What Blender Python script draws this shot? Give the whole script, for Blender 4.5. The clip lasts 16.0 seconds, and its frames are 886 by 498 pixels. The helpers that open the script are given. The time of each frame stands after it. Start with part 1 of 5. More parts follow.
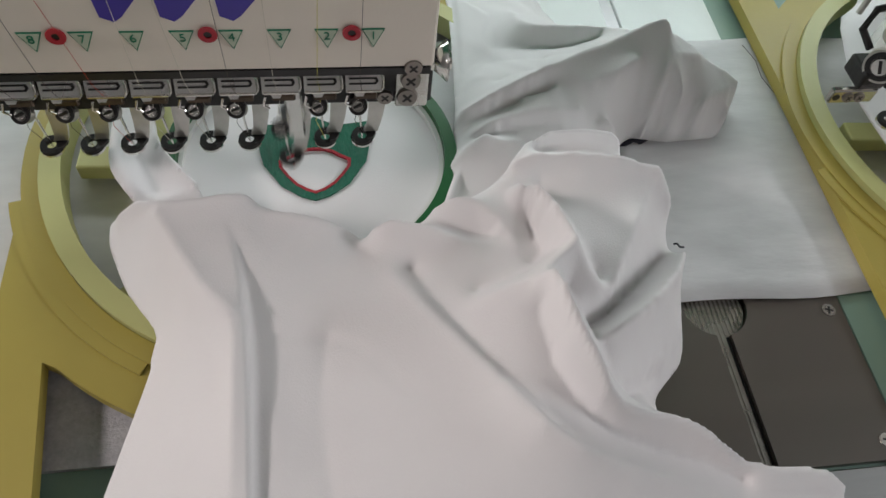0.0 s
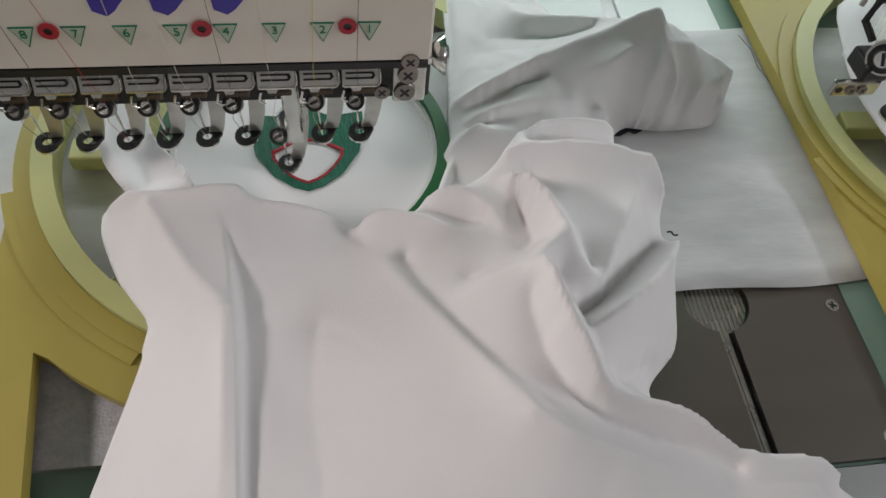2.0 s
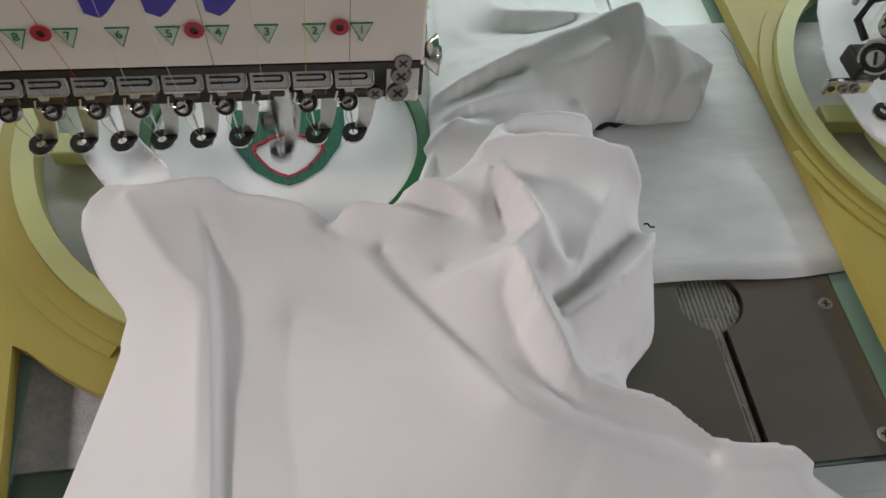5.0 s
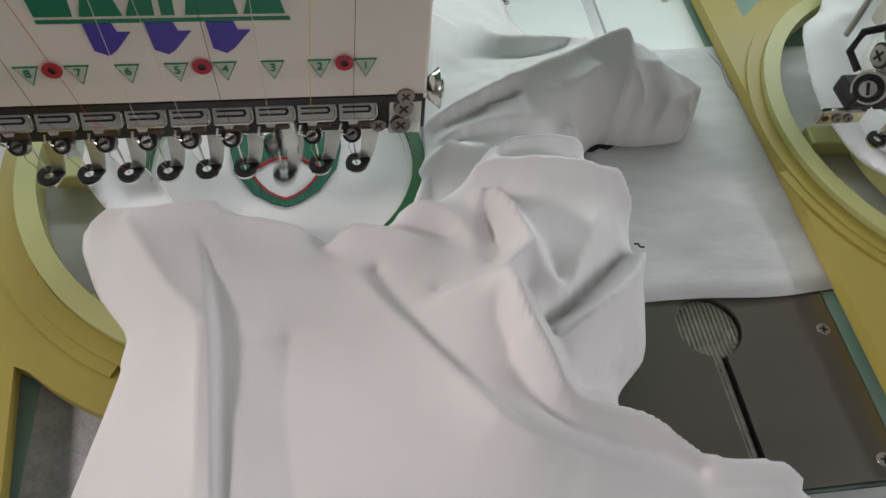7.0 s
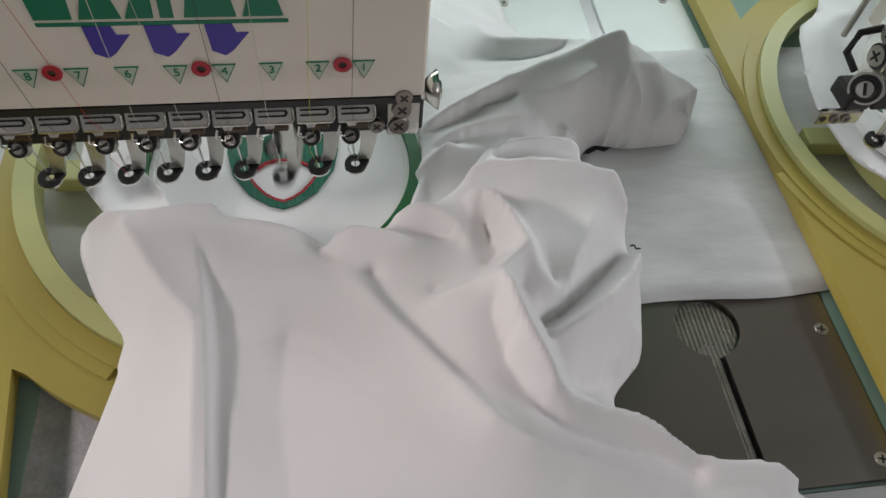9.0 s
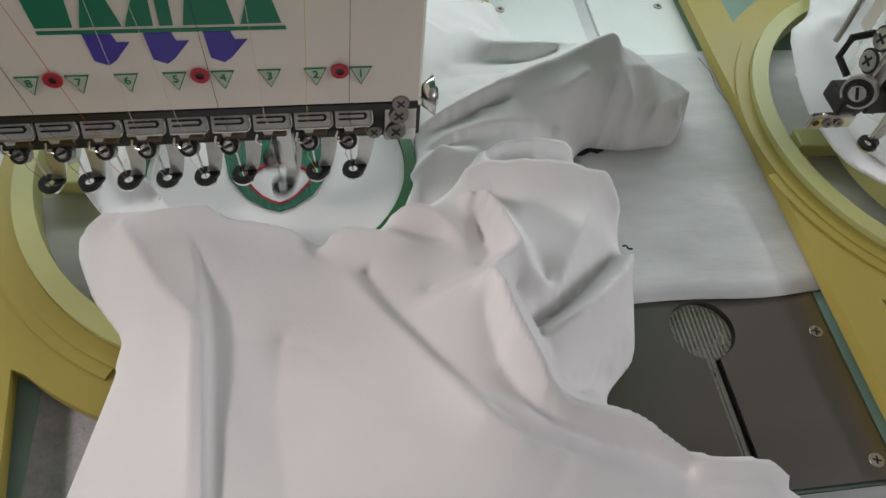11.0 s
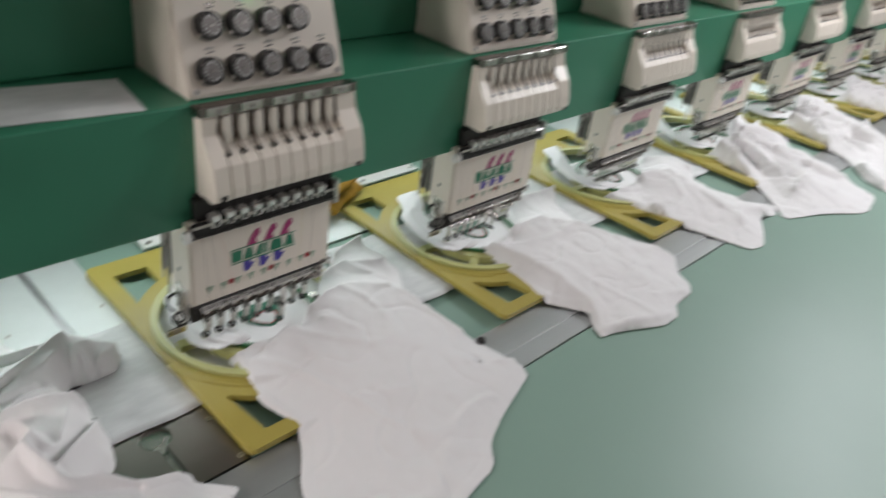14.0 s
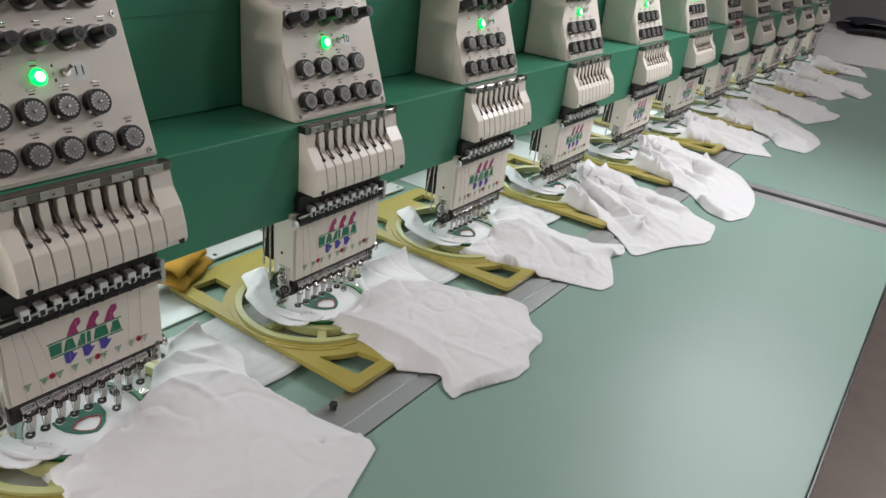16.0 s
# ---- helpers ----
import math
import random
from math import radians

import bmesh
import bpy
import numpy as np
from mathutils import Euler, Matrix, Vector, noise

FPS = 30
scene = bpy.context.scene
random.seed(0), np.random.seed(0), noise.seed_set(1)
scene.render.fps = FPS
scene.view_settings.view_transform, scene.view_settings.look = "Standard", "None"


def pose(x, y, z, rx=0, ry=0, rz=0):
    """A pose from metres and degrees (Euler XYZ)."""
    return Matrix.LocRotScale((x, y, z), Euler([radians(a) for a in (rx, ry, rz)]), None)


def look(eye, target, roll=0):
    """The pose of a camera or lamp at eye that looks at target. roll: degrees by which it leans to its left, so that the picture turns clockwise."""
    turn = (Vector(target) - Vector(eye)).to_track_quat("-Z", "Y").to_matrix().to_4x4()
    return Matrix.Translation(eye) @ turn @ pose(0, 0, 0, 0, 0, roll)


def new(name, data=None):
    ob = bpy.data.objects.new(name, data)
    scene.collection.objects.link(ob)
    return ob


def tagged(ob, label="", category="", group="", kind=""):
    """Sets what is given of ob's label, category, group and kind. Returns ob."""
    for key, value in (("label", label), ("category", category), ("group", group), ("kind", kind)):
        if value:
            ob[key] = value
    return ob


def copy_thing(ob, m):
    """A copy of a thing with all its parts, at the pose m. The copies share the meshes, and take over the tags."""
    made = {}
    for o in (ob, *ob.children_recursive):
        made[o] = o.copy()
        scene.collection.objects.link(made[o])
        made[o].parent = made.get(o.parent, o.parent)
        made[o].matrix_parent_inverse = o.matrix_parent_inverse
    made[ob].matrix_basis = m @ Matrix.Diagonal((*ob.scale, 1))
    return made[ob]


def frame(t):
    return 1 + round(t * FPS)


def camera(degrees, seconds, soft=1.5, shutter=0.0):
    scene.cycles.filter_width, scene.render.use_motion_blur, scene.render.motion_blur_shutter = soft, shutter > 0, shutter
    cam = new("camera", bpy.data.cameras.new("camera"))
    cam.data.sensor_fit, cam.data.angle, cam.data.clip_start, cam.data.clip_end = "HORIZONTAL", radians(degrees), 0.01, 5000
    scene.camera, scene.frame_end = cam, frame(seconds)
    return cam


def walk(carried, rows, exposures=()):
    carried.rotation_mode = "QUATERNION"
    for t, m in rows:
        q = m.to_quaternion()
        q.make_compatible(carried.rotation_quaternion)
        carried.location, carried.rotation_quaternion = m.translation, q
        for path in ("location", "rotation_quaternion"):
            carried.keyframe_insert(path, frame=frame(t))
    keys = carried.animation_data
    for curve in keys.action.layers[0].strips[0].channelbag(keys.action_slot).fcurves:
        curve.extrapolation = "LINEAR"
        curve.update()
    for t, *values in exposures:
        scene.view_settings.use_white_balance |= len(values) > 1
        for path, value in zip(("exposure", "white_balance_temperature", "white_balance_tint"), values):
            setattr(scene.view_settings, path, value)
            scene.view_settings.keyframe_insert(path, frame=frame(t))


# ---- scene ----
cam = camera(62.3, 16.0, shutter=0.5)
PATH = [
    (0, (0.051, -0.205, 0.267), (0.316, 0.864, -1.402), 8.7),
    (0.5, (0.053, -0.206, 0.266), (0.312, 0.87, -1.4), 8.2),
    (1, (0.052, -0.204, 0.266), (0.31, 0.872, -1.4), 8.2),
    (1.5, (0.053, -0.203, 0.266), (0.306, 0.861, -1.408), 8.2),
    (2, (0.053, -0.205, 0.264), (0.31, 0.865, -1.406), 8.1),
    (2.5, (0.053, -0.205, 0.262), (0.307, 0.865, -1.408), 7.8),
    (3, (0.054, -0.204, 0.262), (0.306, 0.858, -1.414), 7.8),
    (3.5, (0.053, -0.206, 0.26), (0.314, 0.864, -1.409), 7.9),
    (4, (0.055, -0.206, 0.262), (0.314, 0.853, -1.415), 8.1),
    (6.5, (0.054, -0.204, 0.268), (0.318, 0.898, -1.379), 7.8),
    (7, (0.053, -0.204, 0.27), (0.321, 0.907, -1.372), 7.7),
    (7.5, (0.052, -0.203, 0.269), (0.319, 0.908, -1.372), 7.6),
    (8, (0.053, -0.204, 0.269), (0.324, 0.909, -1.371), 7.8),
    (8.5, (0.054, -0.205, 0.27), (0.318, 0.905, -1.374), 7.5),
    (9, (0.054, -0.205, 0.271), (0.318, 0.909, -1.369), 7.4),
    (11.3, (0.055, -0.207, 0.274), (0.322, 0.923, -1.355), 7.1),
    (11.5, (0.056, -0.207, 0.275), (0.336, 0.929, -1.347), 7.3),
    (12, (0.055, -0.212, 0.278), (0.376, 0.95, -1.317), 7.5),
    (12.5, (0.056, -0.253, 0.322), (0.435, 0.942, -1.235), 7.7),
    (13, (0.031, -0.359, 0.407), (0.643, 0.901, -1.02), 8.7),
    (13.5, (0.006, -0.472, 0.48), (0.993, 0.761, -0.748), 9.7),
    (13.8, (0.001, -0.536, 0.52), (1.185, 0.642, -0.58), 9.0),
    (14, (0.0, -0.561, 0.533), (1.305, 0.559, -0.487), 8.7),
    (14.5, (0.013, -0.603, 0.55), (1.489, 0.415, -0.335), 7.6),
    (15, (0.024, -0.62, 0.554), (1.552, 0.362, -0.282), 6.8),
    (15.5, (0.035, -0.619, 0.55), (1.57, 0.354, -0.285), 6.4),
    (16, (0.045, -0.624, 0.551), (1.558, 0.363, -0.308), 6.3),
]
walk(cam, [(t, look(e, g, r)) for t, e, g, r in PATH],
     [(0, -0.62), (12.0, -0.62), (13.0, -0.46), (14.0, -0.38), (16.0, -0.36)])

PITCH = 0.36      # head to head
HEADS = 12
TABLE_X0, TABLE_X1 = -0.9, 4.35

# ---- light ----
world = bpy.data.worlds.new("world")
scene.world = world
world.use_nodes = True
bg = world.node_tree.nodes["Background"]
bg.inputs[0].default_value = (0.9, 0.95, 1.0, 1)
bg.inputs[1].default_value = 0.015


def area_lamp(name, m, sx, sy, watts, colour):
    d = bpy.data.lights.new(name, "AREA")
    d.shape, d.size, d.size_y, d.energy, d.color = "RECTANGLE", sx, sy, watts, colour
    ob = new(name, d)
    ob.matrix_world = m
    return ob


WARM, COOL = (1.0, 0.91, 0.90), (0.94, 0.96, 1.0)
# low tilted lamps, unseen, added for fold contrast; then those over the machine
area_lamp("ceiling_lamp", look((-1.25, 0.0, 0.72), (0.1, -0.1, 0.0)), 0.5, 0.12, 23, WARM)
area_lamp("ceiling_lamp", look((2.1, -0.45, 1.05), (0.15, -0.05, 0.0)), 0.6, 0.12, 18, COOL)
for lx, ly, watts in ((2.7, -0.2, 4), (4.4, -0.2, 6), (-1.3, -2.2, 3), (1.8, -1.8, 16), (4.6, -1.8, 13)):
    area_lamp("ceiling_lamp", look((lx, ly, 1.5), (lx, ly - 0.001, 0.0)), 0.6, 0.12, watts, (1.0, 0.945, 0.975))
area_lamp("bed_lamp", pose(1.8, 0.235, 0.158, -42), 5.2, 0.03, 7.5, (0.93, 0.98, 1.0))

# ---- materials ----
MATS = {}


def mat(name, colour, rough=0.5, metal=0.0, vary=0.06, scale=40.0, bump=0.05, bump_scale=300.0, stretch=(1, 1, 1),
        sheen=0.0, emit=0.0, coat=0.0, spots=0.0, alpha_glass=False, rvary=0.1):
    if name in MATS:
        return MATS[name]
    m = bpy.data.materials.new(name)
    m.use_nodes = True
    nt = m.node_tree
    b = nt.nodes["Principled BSDF"]
    b.inputs["Base Color"].default_value = (*colour, 1)
    b.inputs["Roughness"].default_value = rough
    b.inputs["Metallic"].default_value = metal
    if sheen:
        b.inputs["Sheen Weight"].default_value = sheen
        b.inputs["Sheen Roughness"].default_value = 0.35
    if coat:
        b.inputs["Coat Weight"].default_value = coat
        b.inputs["Coat Roughness"].default_value = 0.15
    if emit:
        b.inputs["Emission Color"].default_value = (*colour, 1)
        b.inputs["Emission Strength"].default_value = emit
    if alpha_glass:
        b.inputs["Transmission Weight"].default_value = 0.9
    tc = nt.nodes.new("ShaderNodeTexCoord")
    mp = nt.nodes.new("ShaderNodeMapping")
    mp.inputs["Scale"].default_value = stretch
    nt.links.new(tc.outputs["Object"], mp.inputs[0])
    if vary:
        n1 = nt.nodes.new("ShaderNodeTexNoise")
        n1.inputs["Scale"].default_value = scale
        n1.inputs["Detail"].default_value = 6
        nt.links.new(mp.outputs[0], n1.inputs["Vector"])
        n2 = nt.nodes.new("ShaderNodeTexNoise")
        n2.inputs["Scale"].default_value = scale * 0.17
        n2.inputs["Detail"].default_value = 3
        nt.links.new(mp.outputs[0], n2.inputs["Vector"])
        add = nt.nodes.new("ShaderNodeMath")
        add.operation = "ADD"
        nt.links.new(n1.outputs["Fac"], add.inputs[0])
        nt.links.new(n2.outputs["Fac"], add.inputs[1])
        mr = nt.nodes.new("ShaderNodeMapRange")
        mr.inputs["From Min"].default_value, mr.inputs["From Max"].default_value = 0.6, 1.4
        mr.inputs["To Min"].default_value, mr.inputs["To Max"].default_value = 1 - vary, 1 + vary
        nt.links.new(add.outputs[0], mr.inputs["Value"])
        mx = nt.nodes.new("ShaderNodeMix")
        mx.data_type, mx.blend_type = "RGBA", "MULTIPLY"
        mx.inputs["Factor"].default_value = 1
        mx.inputs["A"].default_value = (*colour, 1)
        nt.links.new(mr.outputs[0], mx.inputs["B"])
        nt.links.new(mx.outputs["Result"], b.inputs["Base Color"])
        mr2 = nt.nodes.new("ShaderNodeMapRange")
        mr2.inputs["From Min"].default_value, mr2.inputs["From Max"].default_value = 0.3, 0.7
        mr2.inputs["To Min"].default_value, mr2.inputs["To Max"].default_value = rough * (1 - rvary), min(1, rough * (1 + rvary))
        nt.links.new(n2.outputs["Fac"], mr2.inputs["Value"])
        nt.links.new(mr2.outputs[0], b.inputs["Roughness"])
    if bump:
        n3 = nt.nodes.new("ShaderNodeTexNoise")
        n3.inputs["Scale"].default_value = bump_scale
        n3.inputs["Detail"].default_value = 4
        nt.links.new(mp.outputs[0], n3.inputs["Vector"])
        bp = nt.nodes.new("ShaderNodeBump")
        bp.inputs["Strength"].default_value = bump
        bp.inputs["Distance"].default_value = 0.002
        nt.links.new(n3.outputs["Fac"], bp.inputs["Height"])
        nt.links.new(bp.outputs[0], b.inputs["Normal"])
    MATS[name] = m
    return m


CLOTH = mat("white_cotton", (0.82, 0.80, 0.80), 0.92, vary=0.02, scale=60, bump=0.10, bump_scale=1400, sheen=0.3)
PAPER = mat("nonwoven_backing", (0.70, 0.70, 0.70), 0.85, vary=0.18, scale=90, bump=0.15, bump_scale=260, stretch=(0.35, 1, 1))
BEIGE = mat("beige_paint", (0.80, 0.725, 0.635), 0.36, vary=0.04, scale=25, bump=0.04, bump_scale=500)
GREEN_PAINT = mat("dark_green_paint", (0.042, 0.215, 0.125), 0.38, vary=0.06, scale=12, bump=0.05, bump_scale=260)
TABLE = mat("pale_green_laminate", (0.24, 0.36, 0.295), 0.42, vary=0.03, scale=10, bump=0.03, bump_scale=400)
YELLOW = mat("mustard_paint", (0.40, 0.325, 0.072), 0.42, vary=0.08, scale=22, bump=0.05, bump_scale=300)
PALE_YELLOW = mat("pale_yellow_plastic", (0.50, 0.50, 0.21), 0.4, vary=0.05, scale=30, bump=0.03)
HOOP_GREEN = mat("green_plastic", (0.008, 0.11, 0.025), 0.35, vary=0.08, scale=60, bump=0.05)
THREAD_GREEN = mat("green_stitching", (0.0, 0.12, 0.065), 0.6, vary=0.25, scale=500, bump=0.8, bump_scale=700, stretch=(1, 0.25, 1))
THREAD_RED = mat("red_stitching", (0.42, 0.015, 0.03), 0.6, vary=0.25, scale=500, bump=0.8, bump_scale=900)
# clip chrome; a bright diffuse share stands in for the reflections it lacks
CLIP_METAL = mat("brightened_chrome", (0.84, 0.82, 0.79), 0.28, 0.75, vary=0.12, scale=90, bump=0.05, bump_scale=260, rvary=0.4)
CHROME = mat("chrome", (0.72, 0.70, 0.66), 0.2, 1.0, vary=0.1, scale=60, bump=0.03, bump_scale=200, rvary=0.4)
STEEL_WORN = mat("worn_steel", (0.58, 0.56, 0.52), 0.3, 0.85, vary=0.2, scale=120, bump=0.12, bump_scale=350, rvary=0.4)
BRONZE = mat("dark_steel", (0.10, 0.075, 0.055), 0.35, 0.8, vary=0.3, scale=150, bump=0.1, bump_scale=350)
STEEL_DARK = mat("brushed_steel", (0.27, 0.243, 0.222), 0.3, 1.0, vary=0.12, scale=30, bump=0.012, bump_scale=700, stretch=(0.06, 1, 1), rvary=0.3)
# steel of the back plates, the bed lamp's brightness put into its colour
STEEL_BED = mat("zinc_plate", (0.66, 0.70, 0.68), 0.5, 0.35, vary=0.06, scale=30, bump=0.04, bump_scale=400)
SPECKLE = mat("speckled_grey_plate", (0.48, 0.47, 0.49), 0.55, 0.3, vary=0.25, scale=600, bump=0.2, bump_scale=900)
ALU = mat("aluminium_rail", (0.50, 0.51, 0.51), 0.42, 0.85, vary=0.07, scale=60, bump=0.06, bump_scale=400, stretch=(0.05, 1, 1))
DIAL = mat("dial_metal", (0.20, 0.19, 0.18), 0.35, 0.8, vary=0.15, bump=0.05)
BLACK = mat("black_plastic", (0.015, 0.014, 0.014), 0.35, vary=0.1, bump=0.04)
DARK = mat("dark_metal", (0.03, 0.028, 0.027), 0.45, 0.4, vary=0.2, bump=0.1)
MAGENTA = mat("magenta_print", (0.36, 0.02, 0.14), 0.4, vary=0.04, bump=0)
BLUE = mat("blue_print", (0.055, 0.035, 0.33), 0.4, vary=0.04, bump=0)
LOGO_GREEN = mat("green_print", (0.0, 0.17, 0.085), 0.4, vary=0.04, bump=0)
RED = mat("red_ring", (0.40, 0.015, 0.03), 0.4, vary=0.05, bump=0)
PALE_GREEN = mat("pale_green_print", (0.50, 0.56, 0.44), 0.4, vary=0.03, bump=0)
LED = mat("green_led", (0.0, 1.0, 0.10), 0.3, vary=0, bump=0, emit=3.5)
LED_CORE = mat("green_led_core", (0.30, 1.0, 0.30), 0.3, vary=0, bump=0, emit=7.0)
LED_OFF = mat("indicator_window", (0.03, 0.12, 0.06), 0.2, vary=0, bump=0)
WHITE_PLASTIC = mat("white_plastic", (0.78, 0.77, 0.74), 0.35, vary=0.02, bump=0.02)
FLOOR = mat("grey_brown_floor", (0.46, 0.39, 0.345), 0.55, vary=0.2, scale=9, bump=0.1, bump_scale=60)
WALL = mat("pale_wall", (0.55, 0.55, 0.55), 0.8, vary=0.05, scale=3, bump=0.05)
PINK = mat("pink_cloth", (0.75, 0.04, 0.22), 0.8, vary=0.1, bump=0.2)
BLUE_CLOTH = mat("blue_cloth", (0.05, 0.25, 0.6), 0.8, vary=0.1, bump=0.2)
MUSTARD_CLOTH = mat("mustard_felt", (0.42, 0.22, 0.015), 0.85, vary=0.15, bump=0.2)
DARK_CLOTH = mat("dark_cloth", (0.02, 0.02, 0.03), 0.9, vary=0.2, bump=0.2)
YARN_RED = mat("red_thread", (0.5, 0.06, 0.03), 0.6, vary=0, bump=0)
YARN_WHITE = mat("white_thread", (0.62, 0.57, 0.48), 0.6, vary=0, bump=0)
YARN_DARK = mat("dark_thread", (0.05, 0.03, 0.02), 0.6, vary=0, bump=0)
YARN_YELLOW = mat("yellow_thread", (0.6, 0.55, 0.1), 0.6, vary=0, bump=0)


# ---- mesh helpers ----
def obj(name, bm, material, parent=None, label="", smooth=False):
    me = bpy.data.meshes.new(name)
    bmesh.ops.recalc_face_normals(bm, faces=bm.faces)
    bm.to_mesh(me)
    bm.free()
    me.materials.append(material)
    if smooth:
        me.shade_smooth()
    ob = new(name, me)
    if parent:
        ob.parent = parent
    if label:
        ob["label"] = label
    return ob


def part(name, bm, material, parent, label="", smooth=False):
    return obj(name, bm, material, parent, label, smooth)


def box(x0, x1, y0, y1, z0, z1, bevel=0.0, seg=2, bm=None):
    own = bm is None
    bm = bm or bmesh.new()
    m = Matrix.Translation(((x0 + x1) / 2, (y0 + y1) / 2, (z0 + z1) / 2)) @ Matrix.Diagonal((x1 - x0, y1 - y0, z1 - z0, 1))
    r = bmesh.ops.create_cube(bm, size=1, matrix=m)
    if bevel:
        es = list({e for v in r["verts"] for e in v.link_edges})
        bmesh.ops.bevel(bm, geom=es, offset=bevel, segments=seg, affect="EDGES", profile=0.5)
    return bm


def cyl(p, axis, r0, r1, depth, seg=20, bm=None):
    """A cylinder or cone from p along axis."""
    bm = bm or bmesh.new()
    a = Vector(axis).normalized()
    q = Vector((0, 0, 1)).rotation_difference(a).to_matrix().to_4x4()
    m = Matrix.Translation(Vector(p) + a * depth / 2) @ q
    bmesh.ops.create_cone(bm, cap_ends=True, segments=seg, radius1=r0, radius2=r1, depth=depth, matrix=m)
    return bm


def ring(c, axis, r_in, r_out, h, seg=32, bm=None, a0=0.0, a1=360.0):
    """A flat ring with a rectangular section, or an arc of one."""
    bm = bm or bmesh.new()
    a = Vector(axis).normalized()
    q = Vector((0, 0, 1)).rotation_difference(a).to_matrix().to_4x4()
    m = Matrix.Translation(c) @ q
    full = abs(a1 - a0 - 360) < 1e-6
    n = seg if full else seg + 1
    rows = []
    for i in range(n):
        t = radians(a0 + (a1 - a0) * i / seg)
        cs, sn = math.cos(t), math.sin(t)
        rows.append([bm.verts.new(m @ Vector((r * cs, r * sn, z))) for r, z in ((r_in, 0), (r_out, 0), (r_out, h), (r_in, h))])
    for i in range(seg):
        A, B = rows[i], rows[(i + 1) % n]
        for k in range(4):
            bm.faces.new((A[k], A[(k + 1) % 4], B[(k + 1) % 4], B[k]))
    if not full:
        bm.faces.new(rows[0])
        bm.faces.new(rows[-1])
    return bm


def prism(pts, m, h, bm=None):
    """A polygon in the xy plane of m, raised by h."""
    bm = bm or bmesh.new()
    lo = [bm.verts.new(m @ Vector((x, y, 0))) for x, y in pts]
    hi = [bm.verts.new(m @ Vector((x, y, h))) for x, y in pts]
    n = len(pts)
    bm.faces.new(lo)
    bm.faces.new(hi)
    for i in range(n):
        bm.faces.new((lo[i], lo[(i + 1) % n], hi[(i + 1) % n], hi[i]))
    return bm


def tube(pts, r, seg=6, bm=None):
    """A round wire through points."""
    bm = bm or bmesh.new()
    pts = [Vector(p) for p in pts]
    rows = []
    up = Vector((0.3, 0.5, 0.81))
    for i, p in enumerate(pts):
        d = (pts[min(i + 1, len(pts) - 1)] - pts[max(i - 1, 0)]).normalized()
        u = d.cross(up).normalized()
        v = d.cross(u)
        rows.append([bm.verts.new(p + r * (math.cos(k * math.tau / seg) * u + math.sin(k * math.tau / seg) * v)) for k in range(seg)])
    for a, b in zip(rows, rows[1:]):
        for k in range(seg):
            bm.faces.new((a[k], a[(k + 1) % seg], b[(k + 1) % seg], b[k]))
    bm.faces.new(rows[0])
    bm.faces.new(rows[-1])
    return bm


def letters(name, text, size, m, material, parent):
    cu = bpy.data.curves.new(name, "FONT")
    cu.body, cu.size, cu.align_x, cu.align_y, cu.extrude = text, size, "CENTER", "CENTER", 0.0001
    tmp = bpy.data.objects.new(name, cu)
    scene.collection.objects.link(tmp)
    me = bpy.data.meshes.new_from_object(tmp.evaluated_get(bpy.context.evaluated_depsgraph_get()))
    bpy.data.objects.remove(tmp)
    me.materials.clear()
    me.materials.append(material)
    me.transform(m)
    ob = new(name, me)
    ob.parent = parent
    return ob


def empty(name, m=None):
    ob = new(name)
    ob.empty_display_size = 0.02
    if m is not None:
        ob.matrix_world = m
    return ob


# front-facing frame: local x right, local y up, local z towards the operator
def front(x, y, z, lean=0.0):
    return pose(x, y, z, 90 - lean, 0, 0)


# ---- structure ----
def structure():
    x0, x1 = TABLE_X0, TABLE_X1
    f = tagged(obj("floor", box(-3.5, 7.5, -3.6, 2.4, -0.80, -0.78), FLOOR), "worn grey-brown workshop floor", "floor", kind="structure")
    for nm, b in (("wall_back", (-3.5, 7.5, 2.4, 2.5, -0.78, 1.6)), ("wall_front", (-3.5, 7.5, -3.7, -3.6, -0.78, 1.6)),
                  ("wall_left", (-3.6, -3.5, -3.6, 2.4, -0.78, 1.6)), ("wall_right", (7.5, 7.6, -3.6, 2.4, -0.78, 1.6))):
        tagged(obj(nm, box(*b), WALL), "plain pale painted workshop wall", "wall", kind="structure")
    tagged(obj("ceiling", box(-3.6, 7.6, -3.7, 2.5, 1.6, 1.7), WALL), "plain pale workshop ceiling", "ceiling", kind="structure")


structure()


